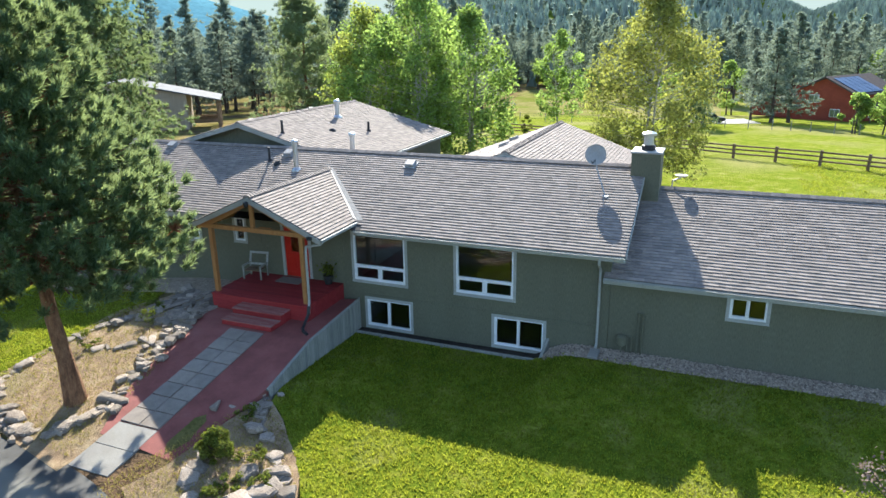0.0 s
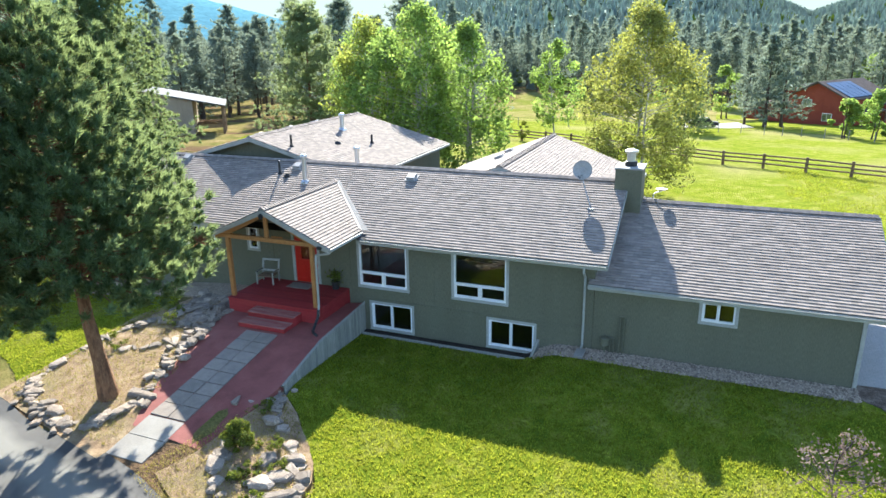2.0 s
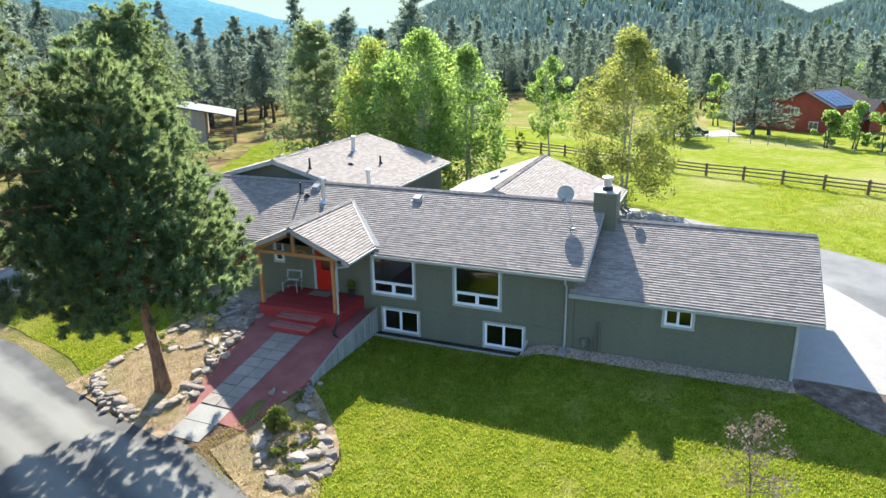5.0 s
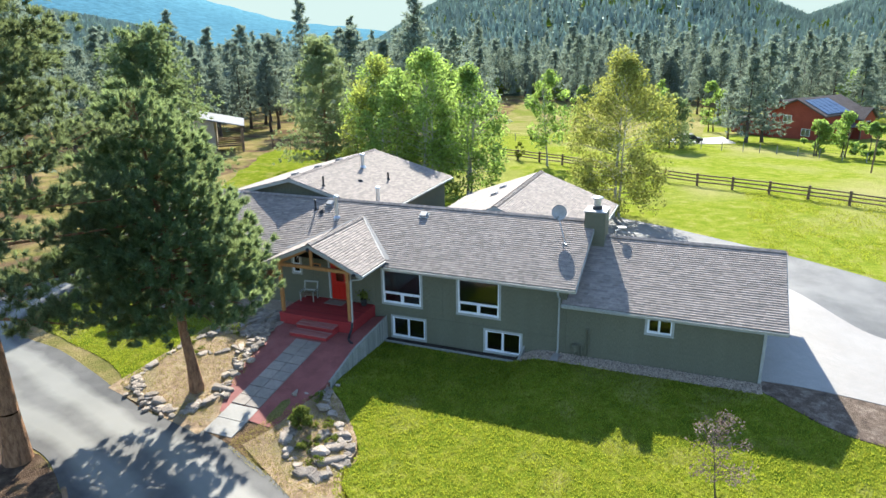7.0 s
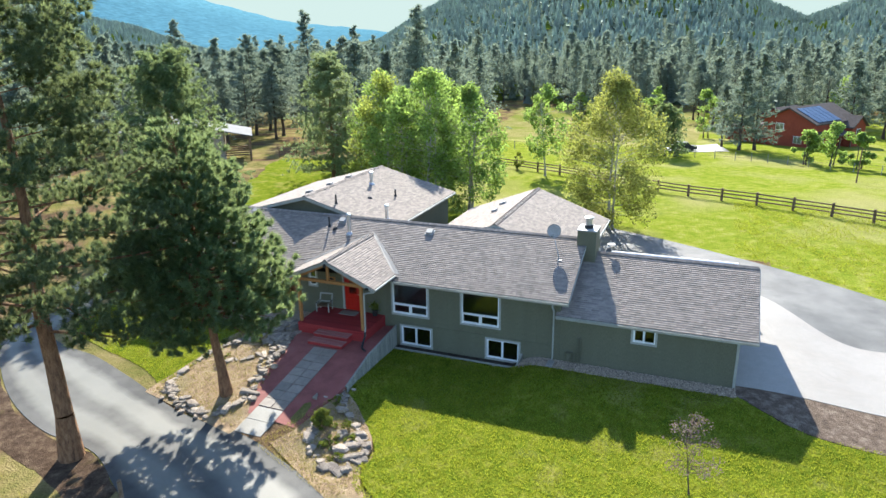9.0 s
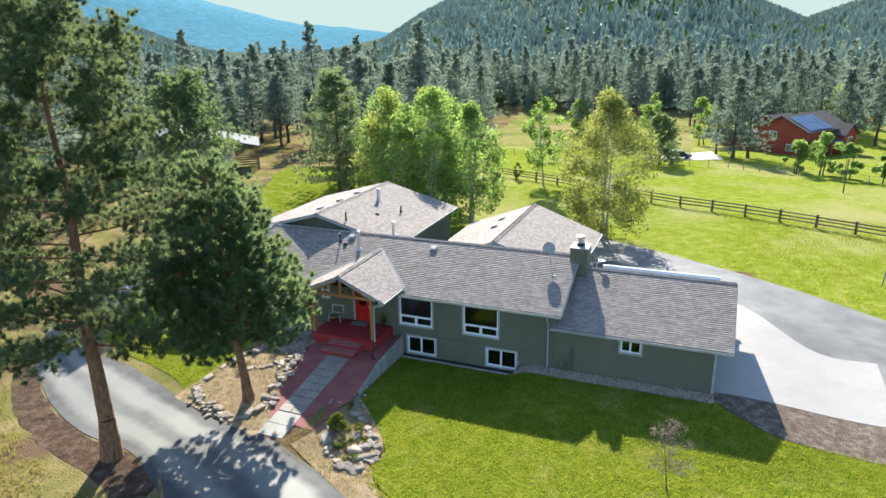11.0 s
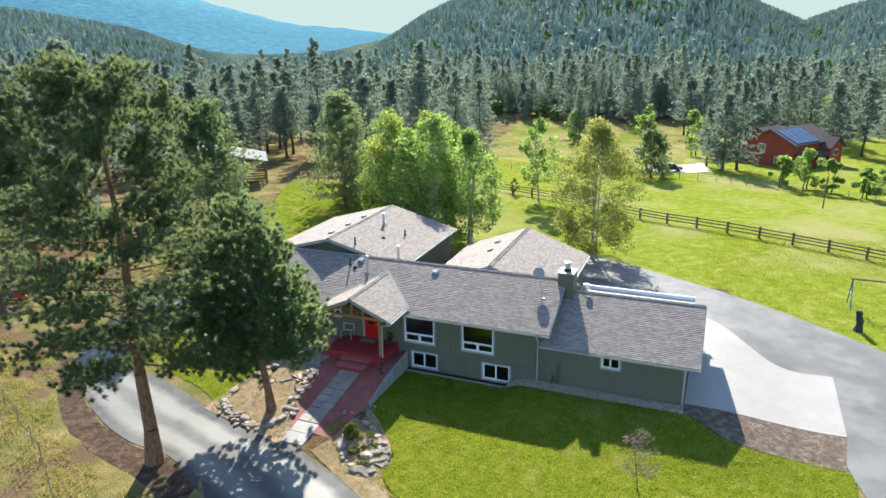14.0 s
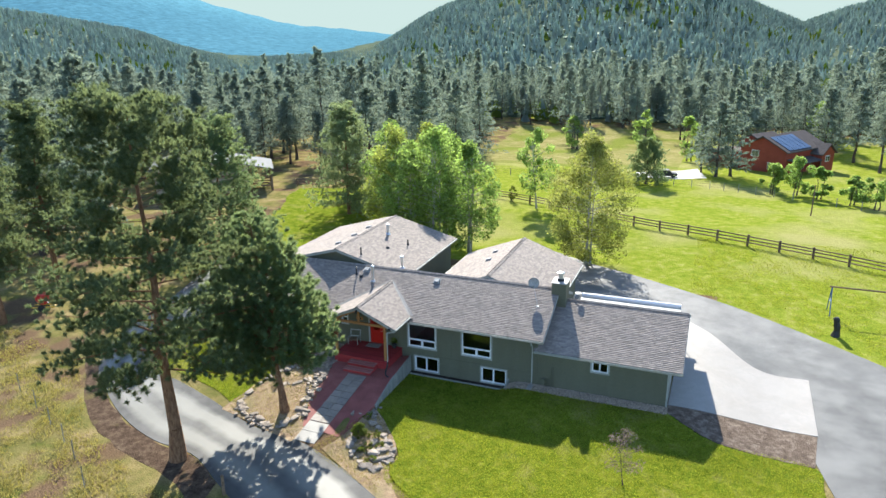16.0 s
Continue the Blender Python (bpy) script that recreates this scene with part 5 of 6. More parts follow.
def broadleaf(name, h, r, base, rng, trunk_r, n_leaf, size, mat, bark, label, stems=1, group="", n_clump=26, flat=0.9, cat="tree"):
    """A leafy tree: stems that fork into limbs, with clumps of leaves at their ends and gaps between."""
    t = thing(name, 0, 0, 0, label, cat, group)
    segs, C = [], []
    for s in range(stems):
        off = np.array([rng.normal(0, 0.25), rng.normal(0, 0.25), 0]) * (stems > 1)
        pts, sg = trunk_segs(h * rng.uniform(0.86, 0.97), trunk_r, rng, tuple(rng.normal(0, 0.05 * h, 2)), 0.06 * trunk_r * 10, 7, 1.3)
        segs += [(a + off, b + off, r0, r1) for a, b, r0, r1 in sg]
        for k in range(n_clump // stems):
            f = rng.uniform(0, 1)
            z = base + (h - base) * f
            shape = (math.sin(math.pi * min(1, f * 0.86 + 0.16)) ** 0.7)
            L = r * shape * math.sqrt(rng.uniform(0.12, 1.0))
            az = rng.uniform(0, 2 * math.pi)
            o = off + np.array([np.interp(z * 0.86, [p[2] for p in pts], [p[0] for p in pts]), np.interp(z * 0.86, [p[2] for p in pts], [p[1] for p in pts]), min(z * 0.86, pts[-1][2])])
            tip = off + np.array([math.cos(az) * L, math.sin(az) * L, z])
            segs.append((o, tip, trunk_r * 0.22, 0.012))
            C.append((tip, r * rng.uniform(0.2, 0.36) * (1.0 if n_clump < 60 else 0.85)))
    cs = []
    per = n_leaf // len(C)
    for c, cr in C:
        q = rng.normal(0, 1, (per, 3))
        q /= np.linalg.norm(q, axis=1, keepdims=True)
        q *= (cr * rng.uniform(0.25, 1.0, per) ** 0.6)[:, None] * [1, 1, flat]
        cs.append(c + q)
    cs = np.vstack(cs)
    part("trunk", tri_mesh("trunk", *limb_mesh(segs, 7), bark, True), bark, t)
    v, f = leaves(cs, size, rng)
    part("crown", tri_mesh("crown", v, f, mat), mat, t)
    return t


def stand(t, x, y, rz=0.0, s=1.0, sink=0.05):
    t.matrix_basis = pose(x, y, float(height(x, y)) - sink, 0, 0, rz) @ Matrix.Diagonal((s, s, s, 1))
    return t


rg = np.random.default_rng(11)
stand(conifer("pine_tree", 12.4, 3.5, 3.8, rg, 0.26, 280, 32, 96, 0.3, 0.019, "needle", "bark", "dense dark-green young ponderosa pine in a rock ring",
              lambda f: 0.9 + 0.5 * f if f < 0.2 else max(0.07, 1 - (f - 0.2) / 0.83) ** 0.74, 0.2, (-1.3, 0.1), dead=14, bare=0.4, wob=0.05, pom=0.44, fan=0.46), -14.7, -8.4)
stand(conifer("pine_tree", 19.4, 5.8, 5.6, rg, 0.4, 60, 28, 50, 0.27, 0.018, "needle_olive", "bark", "tall open ponderosa pine with an orange-brown trunk beside the drive",
              lambda f: min(1, 0.62 + 2.2 * f) * (0.9 + 0.12 * math.sin(f * 9) + 0.08 * math.sin(f * 23)) * (1 - f) ** 0.4 + 0.05, 0.2, (0.1, 0.0), dead=6, bare=0.42, wob=0.1, pom=0.23, pads=4, fan=0.55), -17.75, -14.45)
stand(conifer("pine_tree", 14.6, 6.2, 1.2, rg, 0.28, 150, 34, 30, 0.34, 0.026, "needle", "bark", "dark dense pine behind the loop of the drive", lambda f: max(0.08, 1 - f) ** 0.5, 0.2, fan=0.6), -36.6, 13.0)
stand(conifer("pine_tree", 13.8, 6.4, 0.8, rg, 0.26, 84, 9, 26, 0.36, 0.026, "needle_soft", "bark", "pine beside the aspens, coloured paler for backlight and haze", lambda f: max(0.08, 1 - f) ** 0.6, 0.15, pads=5, bare=0.25, fan=0.6), -36.0, 37.5)
stand(conifer("pine_tree", 15.5, 4.2, 4.0, rg, 0.3, 76, 10, 26, 0.36, 0.026, "needle_olive", "bark", "rough pine at the edge of the dry slope", lambda f: max(0.1, 1 - f) ** 0.5, 0.15, pads=5, fan=0.6), -45.5, -4.8)
stand(conifer("pine_tree", 16.5, 4.2, 3.5, rg, 0.3, 76, 10, 26, 0.36, 0.026, "needle_olive", "bark", "rough pine at the edge of the dry slope", lambda f: max(0.1, 1 - f) ** 0.5, 0.15, pads=5, fan=0.6), -50.2, 4.4)

for k, (x, y, h, r) in enumerate(((-18.4, 25.0, 13.0, 3.9), (-14.9, 26.0, 11.4, 3.3), (-22.0, 26.8, 11.8, 3.5), (-25.4, 30.2, 12.8, 3.8), (-28.6, 35.6, 12.8, 3.6), (-20.0, 31.8, 12.6, 3.6), (-24.0, 36.5, 12.4, 3.4))):
    gold = k in (3, 6)
    stand(broadleaf("aspen_tree", h, r, h * 0.13, rg, 0.12, 9800, 0.135, "aspen_gold" if gold else "aspen", "palebark", "yellowing aspen in a close clump behind the house" if gold else "green aspen in a close clump behind the house", 3, "aspen clump", 108), x, y)
stand(broadleaf("birch_tree", 13.0, 4.3, 1.2, rg, 0.11, 24000, 0.11, "birch", "palebark", "yellowing birch with white stems on the back lawn", 3, "", 120), -2.4, 28.0)
stand(broadleaf("aspen_tree", 10.8, 2.7, 2.4, rg, 0.12, 4600, 0.15, "aspen", "palebark", "slender green aspen before the rail fence", 1, "", 60), -13.2, 49.0)
stand(broadleaf("plum_sapling", 3.35, 1.05, 1.15, rg, 0.035, 1150, 0.042, "plum", "darkbark", "thin sapling with dusky pink leaves on the lawn", 1, "", 34), 6.1, -7.9)
stand(broadleaf("shrub", 0.9, 0.46, 0.1, rg, 0.02, 6200, 0.032, "shrub", "darkbark", "round olive-green shrub in the rock bed", 1, "", 48, cat="shrub"), -8.95, -9.1)
for x, y, h, r in ((-16.9, -6.0, 0.6, 0.4), (-16.0, -4.2, 0.5, 0.45), (-16.6, -3.2, 0.4, 0.4), (-8.2, -8.7, 0.45, 0.4), (-8.1, -9.7, 0.35, 0.35), (-8.3, -10.3, 0.35, 0.4), (-7.4, -10.7, 0.35, 0.4), (-7.5, -9.3, 0.3, 0.35), (-9.3, -7.3, 0.45, 0.4)):
    stand(broadleaf("low_shrub", h, r, 0.08, rg, 0.012, 500, 0.035, "shrub", "darkbark", "small olive plant among the bed's rocks", 1, "bed plants", 10, cat="shrub"), x, y)
v, f = leaves(np.array([-10.92, -0.25, DZ + 0.55]) + rg.normal(0, 0.13, (260, 3)), 0.05, rg)
part("foliage", tri_mesh("foliage", v - np.array([-10.92, -0.25, DZ]), f, "shrub"), "shrub", pl_)
for x, y, h, r in ((17.6, 76.0, 5.2, 1.9), (21.2, 76.5, 5.8, 2.3), (24.3, 74.5, 4.8, 1.7), (30.5, 68.0, 5.0, 2.2), (28.2, 70.5, 4.2, 1.6)):
    stand(broadleaf("ornamental_tree", h, r, 0.7, rg, 0.1, 2600, 0.17, "aspen", "darkbark", "small bright-green tree beside the red house's fence", 2, "fence trees", 18), x, y)
for x, y, h, r in ((4.0, 118, 9.5, 3.2), (33, 150, 12, 3.8), (-24, 128, 8, 3), (-8, 140, 9, 3.2), (48, 130, 9, 3.4)):
    stand(broadleaf("leafy_tree", h, r, 1.5, rg, 0.14, 1500, 0.26, "aspen", "darkbark", "bright-green leafy tree before the pines", 2, "far leafy trees", 22), x, y)
stand(conifer("juniper", 7.4, 4.0, 0.1, rg, 0.15, 90, 22, 16, 0.42, 0.035, "needle", "darkbark", "squat blue-green conical evergreen in the meadow", lambda f: max(0.06, 1 - f) ** 0.5, 0.1, bare=0.3), -1.5, 78.5)
stand(broadleaf("meadow_shrub", 2.2, 0.9, 0.3, rg, 0.03, 700, 0.1, "shrub", "darkbark", "small bush before the rail fence", 3, "", 14, cat="shrub"), -17.6, 52.2)

# pines of the wood, four kinds copied about
kinds = []
for k in range(5):
    h = 12 + 1.5 * k
    kinds.append(conifer("wood_pine", h, (3.4, 3.0, 3.8, 3.1, 3.9)[k], h * (0.12, 0.26, 0.08, 0.3, 0.18)[k], rg, 0.2, 54, 5, 8, 0.5, 0.065, "needle_far", "darkbark", "pine in the wood behind the meadow, coloured grey-green for haze",
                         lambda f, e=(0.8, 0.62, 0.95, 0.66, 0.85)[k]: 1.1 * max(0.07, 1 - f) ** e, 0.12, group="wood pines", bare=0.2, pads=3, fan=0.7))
spots = []
rp = np.random.default_rng(3)


def wood_ok(x, y):
    if x > -34 and y < 96 and x < 60:
        return False
    if -78 < x < -36 and 22 < y < 66 and not (x < -66 and y > 52):
        return False
    if -42 < x and y < 48:
        return False
    if 0 < x < 44 and 92 < y < 132:
        return False
    if -0.34 * (y + 39) + 9 < x < -1 and y < 168 and rp.uniform() < 0.9:
        return False
    if x < -30 and y < 8:
        return x < -52
    return True


near_spots = [(9.5, 93), (6.8, 98), (12.0, 95), (39, 112), (43, 104), (47, 118), (-40.5, 52), (-44, 68), (-36, 62), (-33, 70), (-39, 80), (37, 128), (15, 148), (24, 150), (29, 152), (20, 146)]
tries = 0
while len(spots) < 470 and tries < 30000:
    tries += 1
    a_, d_ = math.radians(rp.uniform(-60, 15)), math.sqrt(rp.uniform(62.0**2, 290.0**2))
    x, y = 9 + d_ * math.sin(a_), -39 + d_ * math.cos(a_)
    if wood_ok(x, y) and all((x - a) ** 2 + (y - b) ** 2 > 11 for a, b in spots):
        spots.append((x, y))
spots.sort(key=lambda p: math.hypot(p[0] - 9, p[1] + 39))
spots = near_spots + spots
for k, (x, y) in enumerate(spots[:265]):
    s = rp.uniform(0.72, 1.2)
    w_ = stand(kinds[k % 5] if k < 5 else copy_thing(kinds[k % 5], Matrix()), x, y, rp.uniform(0, 360), s, 0.1)
    w_.matrix_basis = w_.matrix_basis @ Matrix.Diagonal((1.3, 1.3, 1.05, 1))
VV, FF, base_i = [], [], 0
src = []
for kd in kinds:
    me_ = [c for c in kd.children if c.name.startswith("crown")][0].data
    co = np.empty(len(me_.vertices) * 3, np.float32)
    me_.vertices.foreach_get("co", co)
    src.append(co.reshape(-1, 3, 3)[::5] * np.float32([1.3, 1.3, 1.05]))
for k, (x, y) in enumerate(spots[265:]):
    t_ = src[k % 5]
    a_, s = rp.uniform(0, 6.28), rp.uniform(0.72, 1.2)
    c_ = t_.mean(1, keepdims=True)
    q_ = (c_ + (t_ - c_) * 1.9).reshape(-1, 3) * s
    VV.append(np.stack([q_[:, 0] * math.cos(a_) - q_[:, 1] * math.sin(a_) + x, q_[:, 0] * math.sin(a_) + q_[:, 1] * math.cos(a_) + y, q_[:, 2] + float(height(x, y)) - 0.1], -1))
VV = np.vstack(VV)
tagged(new("far_wood", tri_mesh("far_wood", VV, np.arange(len(VV)).reshape(-1, 3), "needle_far")), "farther pines of the wood, coloured grey-green for haze", "woods", kind="stuff")

# hill woods as one mass
rh = np.random.default_rng(8)
n_h = 34000
az = np.radians(rh.uniform(-62, 18, n_h))
rr = np.sqrt(rh.uniform(215.0**2, 1280.0**2, n_h))
hx, hy = 9 + rr * np.sin(az), -39 + rr * np.cos(az)
gap = np.sin(hx * 0.021) * np.sin(hy * 0.017 + 1) + 0.5 * np.sin(hx * 0.05 + hy * 0.04)
ok = gap < rh.uniform(0.75, 1.6, n_h)
hx, hy, rr = hx[ok], hy[ok], rr[ok]
hz = height(hx, hy) - 0.3
hh = rh.uniform(4.5, 9.5, len(hx)) * np.where(hx < -400, 1.0, 1.0)


def hill_trees(x, y, z, h, rad, seg, rng):
    """Ragged two-tier cones."""
    n = len(x)
    V, F = [], []
    base = 0
    for lo, hi, w in ((0.12, 0.72, 1.0), (0.45, 1.0, 0.68)):
        ang = (np.arange(seg) / seg * 2 * np.pi)[None] + rng.uniform(0, 6, (n, 1))
        rad_ = (rad * w)[:, None] * rng.uniform(0.55, 1.25, (n, seg))
        ring = np.stack([x[:, None] + rad_ * np.cos(ang), y[:, None] + rad_ * np.sin(ang), z[:, None] + h[:, None] * (lo + rng.uniform(-0.06, 0.1, (n, seg)))], -1)
        top = np.stack([x, y, z + h * hi], -1)[:, None]
        v = np.concatenate([ring, top], 1)
        i = base + np.arange(n)[:, None] * (seg + 1)
        k = np.arange(seg)
        F.append(np.stack([i + k, i + (k + 1) % seg, i + seg + 0 * k], -1).reshape(-1, 3))
        V.append(v.reshape(-1, 3))
        base += n * (seg + 1)
    return np.vstack(V), np.vstack(F)


lightm = rh.uniform(0, 1, len(hx)) < np.where((np.sin(hx * 0.03) * np.cos(hy * 0.02) > 0.35) & (rr < 800), 0.3, 0.025)
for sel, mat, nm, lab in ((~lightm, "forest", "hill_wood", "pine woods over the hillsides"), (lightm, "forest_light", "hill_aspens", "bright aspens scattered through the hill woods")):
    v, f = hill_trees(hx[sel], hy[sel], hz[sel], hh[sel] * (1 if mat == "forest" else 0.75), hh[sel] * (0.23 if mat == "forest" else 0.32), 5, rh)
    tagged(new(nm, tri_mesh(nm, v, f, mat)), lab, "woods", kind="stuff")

# far mountain, with the haze's blue put into its colour
az = np.radians(np.linspace(-75, -24.5, 110))
prof = np.interp(np.degrees(az), [-75, -60, -50, -45, -41.4, -37.4, -33.1, -30, -27.8, -26, -24.5], [0.07, 0.085, 0.09, 0.075, 0.054, 0.033, 0.0155, 0.013, 0.006, 0.004, 0.0])
prof = prof + 0.0008 * np.sin(np.degrees(az) * 1.3) + 0.0005 * np.sin(np.degrees(az) * 2.9)
rm = np.random.default_rng(23)
folds = [(rm.uniform(0.2, 1.3), rm.uniform(0.0004, 0.0022), rm.uniform(0, 6.3)) for k in range(14)]
V = []
for f_, d in ((0.0, 1450), (0.5, 2100), (1.0, 2750), (0.3, 2950), (0.0, 3300)):
    fold = sum(np.sin(np.degrees(az) * a_ + d * b_ + p_) for a_, b_, p_ in folds) / 14
    V.append(np.stack([9 + d * np.sin(az), -39 + d * np.cos(az), -10 + (prof * 2750 + 33) * f_ * (1 + 0.12 * fold * (1 - f_))], -1))
V = np.array(V)
i = np.arange(V.shape[0] * V.shape[1]).reshape(V.shape[:2])
q = np.stack([i[:-1, :-1], i[:-1, 1:], i[1:, 1:], i[1:, :-1]], -1).reshape(-1, 4)
tagged(new("mountain_backdrop", tri_mesh("mountain_backdrop", V.reshape(-1, 3), q, "mountain", True)), "wooded mountain across the valley, blue haze in its colour", "mountain", kind="structure")

# pale sky behind the mountains
m = bpy.data.materials.new("pale_horizon_sky")
m.use_nodes = True
m.node_tree.nodes.remove(m.node_tree.nodes["Principled BSDF"])
em = m.node_tree.nodes.new("ShaderNodeEmission")
em.inputs[0].default_value = (0.81, 1.0, 0.95, 1)
em.inputs[1].default_value = 0.255
m.node_tree.links.new(em.outputs[0], m.node_tree.nodes["Material Output"].inputs[0])
M["horizon"] = m
az = np.radians(np.linspace(-85, 45, 66))
V = np.array([np.stack([9 + 4400 * np.sin(az), -39 + 4400 * np.cos(az), 0 * az + z], -1) for z in (-60, 300, 640)])
i = np.arange(V.shape[0] * V.shape[1]).reshape(V.shape[:2])
q = np.stack([i[:-1, :-1], i[:-1, 1:], i[1:, 1:], i[1:, :-1]], -1).reshape(-1, 4)
tagged(new("sky_backdrop", tri_mesh("sky_backdrop", V.reshape(-1, 3), q, "horizon", True)), "pale cyan hazy sky above the mountains", "sky", kind="structure")

# ---- rail fence ----
fence = thing("rail_fence", 0, 45, 0, "brown split-rail fence with three rails across the meadow", "fence")


def kid(parent, name, bm, mat, label=""):
    o = part(name, bm, mat, parent, label)
    o.matrix_parent_inverse = parent.matrix_basis.inverted()
    return o


line = curve([(-21.3, 54.8), (-9.6, 49.6), (0.4, 44.4), (10.0, 41.1), (22.8, 35.4), (34, 29.8), (46, 23.4)], 400)
dist = np.r_[0, np.cumsum(np.hypot(*np.diff(line, axis=0).T))]
posts = [np.array([np.interp(s, dist, line[:, 0]), np.interp(s, dist, line[:, 1])]) for s in np.arange(np.interp(0.4, line[:, 0], dist) % 3.42, dist[-1], 3.42)]
prev = None
for k, p in enumerate(posts):
    z = float(height(*p))
    jit = rngp.uniform(-0.05, 0.05)
    kid(fence, "post", rodded((p[0], p[1], z - 0.2), (p[0] + jit, p[1], z + 1.28 + jit), 0.13, 0.12, 8), "fencewood")
    if prev is not None:
        for rz_ in (0.42, 0.78, 1.12):
            a, b = prev, (p[0], p[1], z)
            kid(fence, "rail", rodded((a[0], a[1] - 0.05, a[2] + rz_ + rngp.uniform(-0.04, 0.04)), (b[0], b[1] - 0.05, b[2] + rz_ + rngp.uniform(-0.04, 0.04)), 0.075, 0.065, 6), "fencewood")
    prev = (p[0], p[1], z)

wf = thing("wire_fence", 5, 74, 0, "thin wire fence on wooden posts at the meadow's far edge", "fence")
line = [(-34, 79), (-26, 80), (-18, 79.5), (-10, 79), (-3, 79), (3, 78.5), (8.7, 77.5), (13, 76), (18, 73.5), (23, 70.5), (28.5, 66), (34, 60), (42, 52)]
for (a, b), (c, d) in zip(line, line[1:]):
    for f_ in (0.0, 0.5):
        x, y = a + (c - a) * f_, b + (d - b) * f_
        z = float(height(x, y))
        kid(wf, "post", rodded((x, y, z - 0.1), (x, y, z + 1.3), 0.06, 0.055, 6), "greywood")
    za, zb = float(height(a, b)), float(height(c, d))
    for h_ in (0.45, 0.85, 1.2):
        kid(wf, "wire", rodded((a, b, za + h_), (c, d, zb + h_), 0.012, 0.012, 4), "dark")
pole = thing("utility_pole", 21.6, 59.5, float(height(21.6, 59.5)), "slim brown wooden pole in the meadow", "pole")
part("shaft", rodded((0, 0, -0.2), (0.05, 0, 4.2), 0.09, 0.07, 8), "fencewood", pole)

tf = thing("steel_post_fence", -30, -14, 0, "sagging wire on thin steel posts across dry grass", "fence")
line = [(-45, -9.5), (-39, -10.8), (-33.6, -12.2), (-30.5, -13.4), (-27.7, -14.6), (-25.2, -15.7), (-23.2, -16.7), (-20.6, -18.3), (-17, -20.5), (-12, -24)]
for (a, b), (c, d) in zip(line, line[1:]):
    za, zb = float(height(a, b)), float(height(c, d))
    kid(tf, "post", rodded((a, b, za - 0.1), (a + 0.04, b, za + 1.35), 0.03, 0.03, 5), "greywood")
    for h_ in (0.5, 0.9, 1.25):
        kid(tf, "wire", rodded((a, b, za + h_), (c, d, zb + h_), 0.006, 0.006, 3), "dark")
wp = thing("wooden_post", -13.2, -16.1, float(height(-13.2, -16.1)), "short weathered wooden post beside the drive", "post")
part("shaft", rodded((0, 0, -0.2), (0.03, 0, 1.2), 0.09, 0.08, 8), "fencewood", wp)

# ---- swing frame and carved stump ----
sw = thing("swing_frame", 21.5, 21.5, float(height(19, 21.3)), "swing frame with brown top beam and blue legs on grass", "swing set")
part("top_beam", rodded((-2.6, 0, 2.4), (2.8, 0, 2.4), 0.07, 0.07, 8), "fencewood", sw)
for x in (-2.4, 2.6):
    for y in (-0.9, 0.9):
        part("leg", rodded((x, 0, 2.4), (x, y, -0.05), 0.04, 0.04, 8), "bluemetal", sw, "blue steel leg")
part("brace", rodded((-2.4, -0.45, 1.2), (-2.4, 0.45, 1.2), 0.025, 0.025, 6), "bluemetal", sw)
st = thing("charred_stump", 19.0, 16.6, float(height(19, 16.6)), "charred black tree stump at the drive's edge", "stump")
bm = lathe([(0.36, -0.1), (0.3, 0.15), (0.22, 0.5), (0.25, 0.9), (0.2, 1.25), (0.24, 1.45), (0.12, 1.6)], 12)
for vv_ in bm.verts:
    vv_.co.x += 0.08 * math.sin(vv_.co.z * 3) + 0.03 * math.sin(vv_.co.y * 30)
part("body", bm, "dark", st)

# ---- barn ----
barn = thing("barn", -55.2, 47.0, float(height(-56, 48)) - 0.2, "tan barn with a pale metal roof and open lean-to", "barn", rz=38)
part("wall", prism([(-17, -1), (-3.5, -1), (-3.5, 4.5), (-11, 6.2), (-17, 4.8)], 0, 0.2), "barn", barn, "tan siding")
part("wall", boxed(-3.7, -3.5, 0.2, 8.4, -1, 4.5), "barn", barn)
part("wall", boxed(-17, -16.8, 0.2, 8.4, -1, 4.7), "barn", barn)
part("wall", prism([(-17, -1), (-3.5, -1), (-3.5, 4.5), (-11, 6.2), (-17, 4.8)], 8.4, 8.6), "barn", barn)
part("door_beam", boxed(-9.5, -5.5, -0.12, 0.0, 3.0, 3.25, 0.02), "fencewood", barn, "dark door beam")
for pts_ in ([(-11, 6.25), (0.4, 3.75), (0.4, 3.88), (-11, 6.4)], [(-11, 6.25), (-17.6, 4.75), (-17.6, 4.88), (-11, 6.4)]):
    part("roof", prism(pts_, -0.4, 9.0), "barnroof", barn, "pale metal roof")
for k in range(5):
    y = 0.1 + k * 2.0
    part("post", boxed(-0.15, 0.15, y, y + 0.28, -1, 3.8, 0.02), "fencewood", barn, "brown post")
    part("rail", boxed(-3.5, -0.15, y + 0.08, y + 0.2, 1.1, 1.3, 0.01), "fencewood", barn)

cor = thing("corral_fence", -48, 50, 0, "brown pole corral fence beside the barn", "fence")
for k in range(9):
    x, y = -54 + k * 2.4, 52 + k * 0.9
    z = float(height(x, y))
    kid(cor, "post", rodded((x, y, z - 0.1), (x, y, z + 1.5), 0.08, 0.08, 6), "fencewood")
    if k:
        for h_ in (0.5, 0.95, 1.4):
            kid(cor, "rail", rodded((x - 2.4, y - 0.9, z + h_), (x, y, z + h_), 0.05, 0.05, 5), "fencewood")

# ---- red house ----
RHX, RHY = 21.6, 103.0
rho = thing("red_house", RHX, RHY, float(height(RHX, RHY)) - 0.4, "red-brown two-storey house with blue solar panels", "house", rz=55)


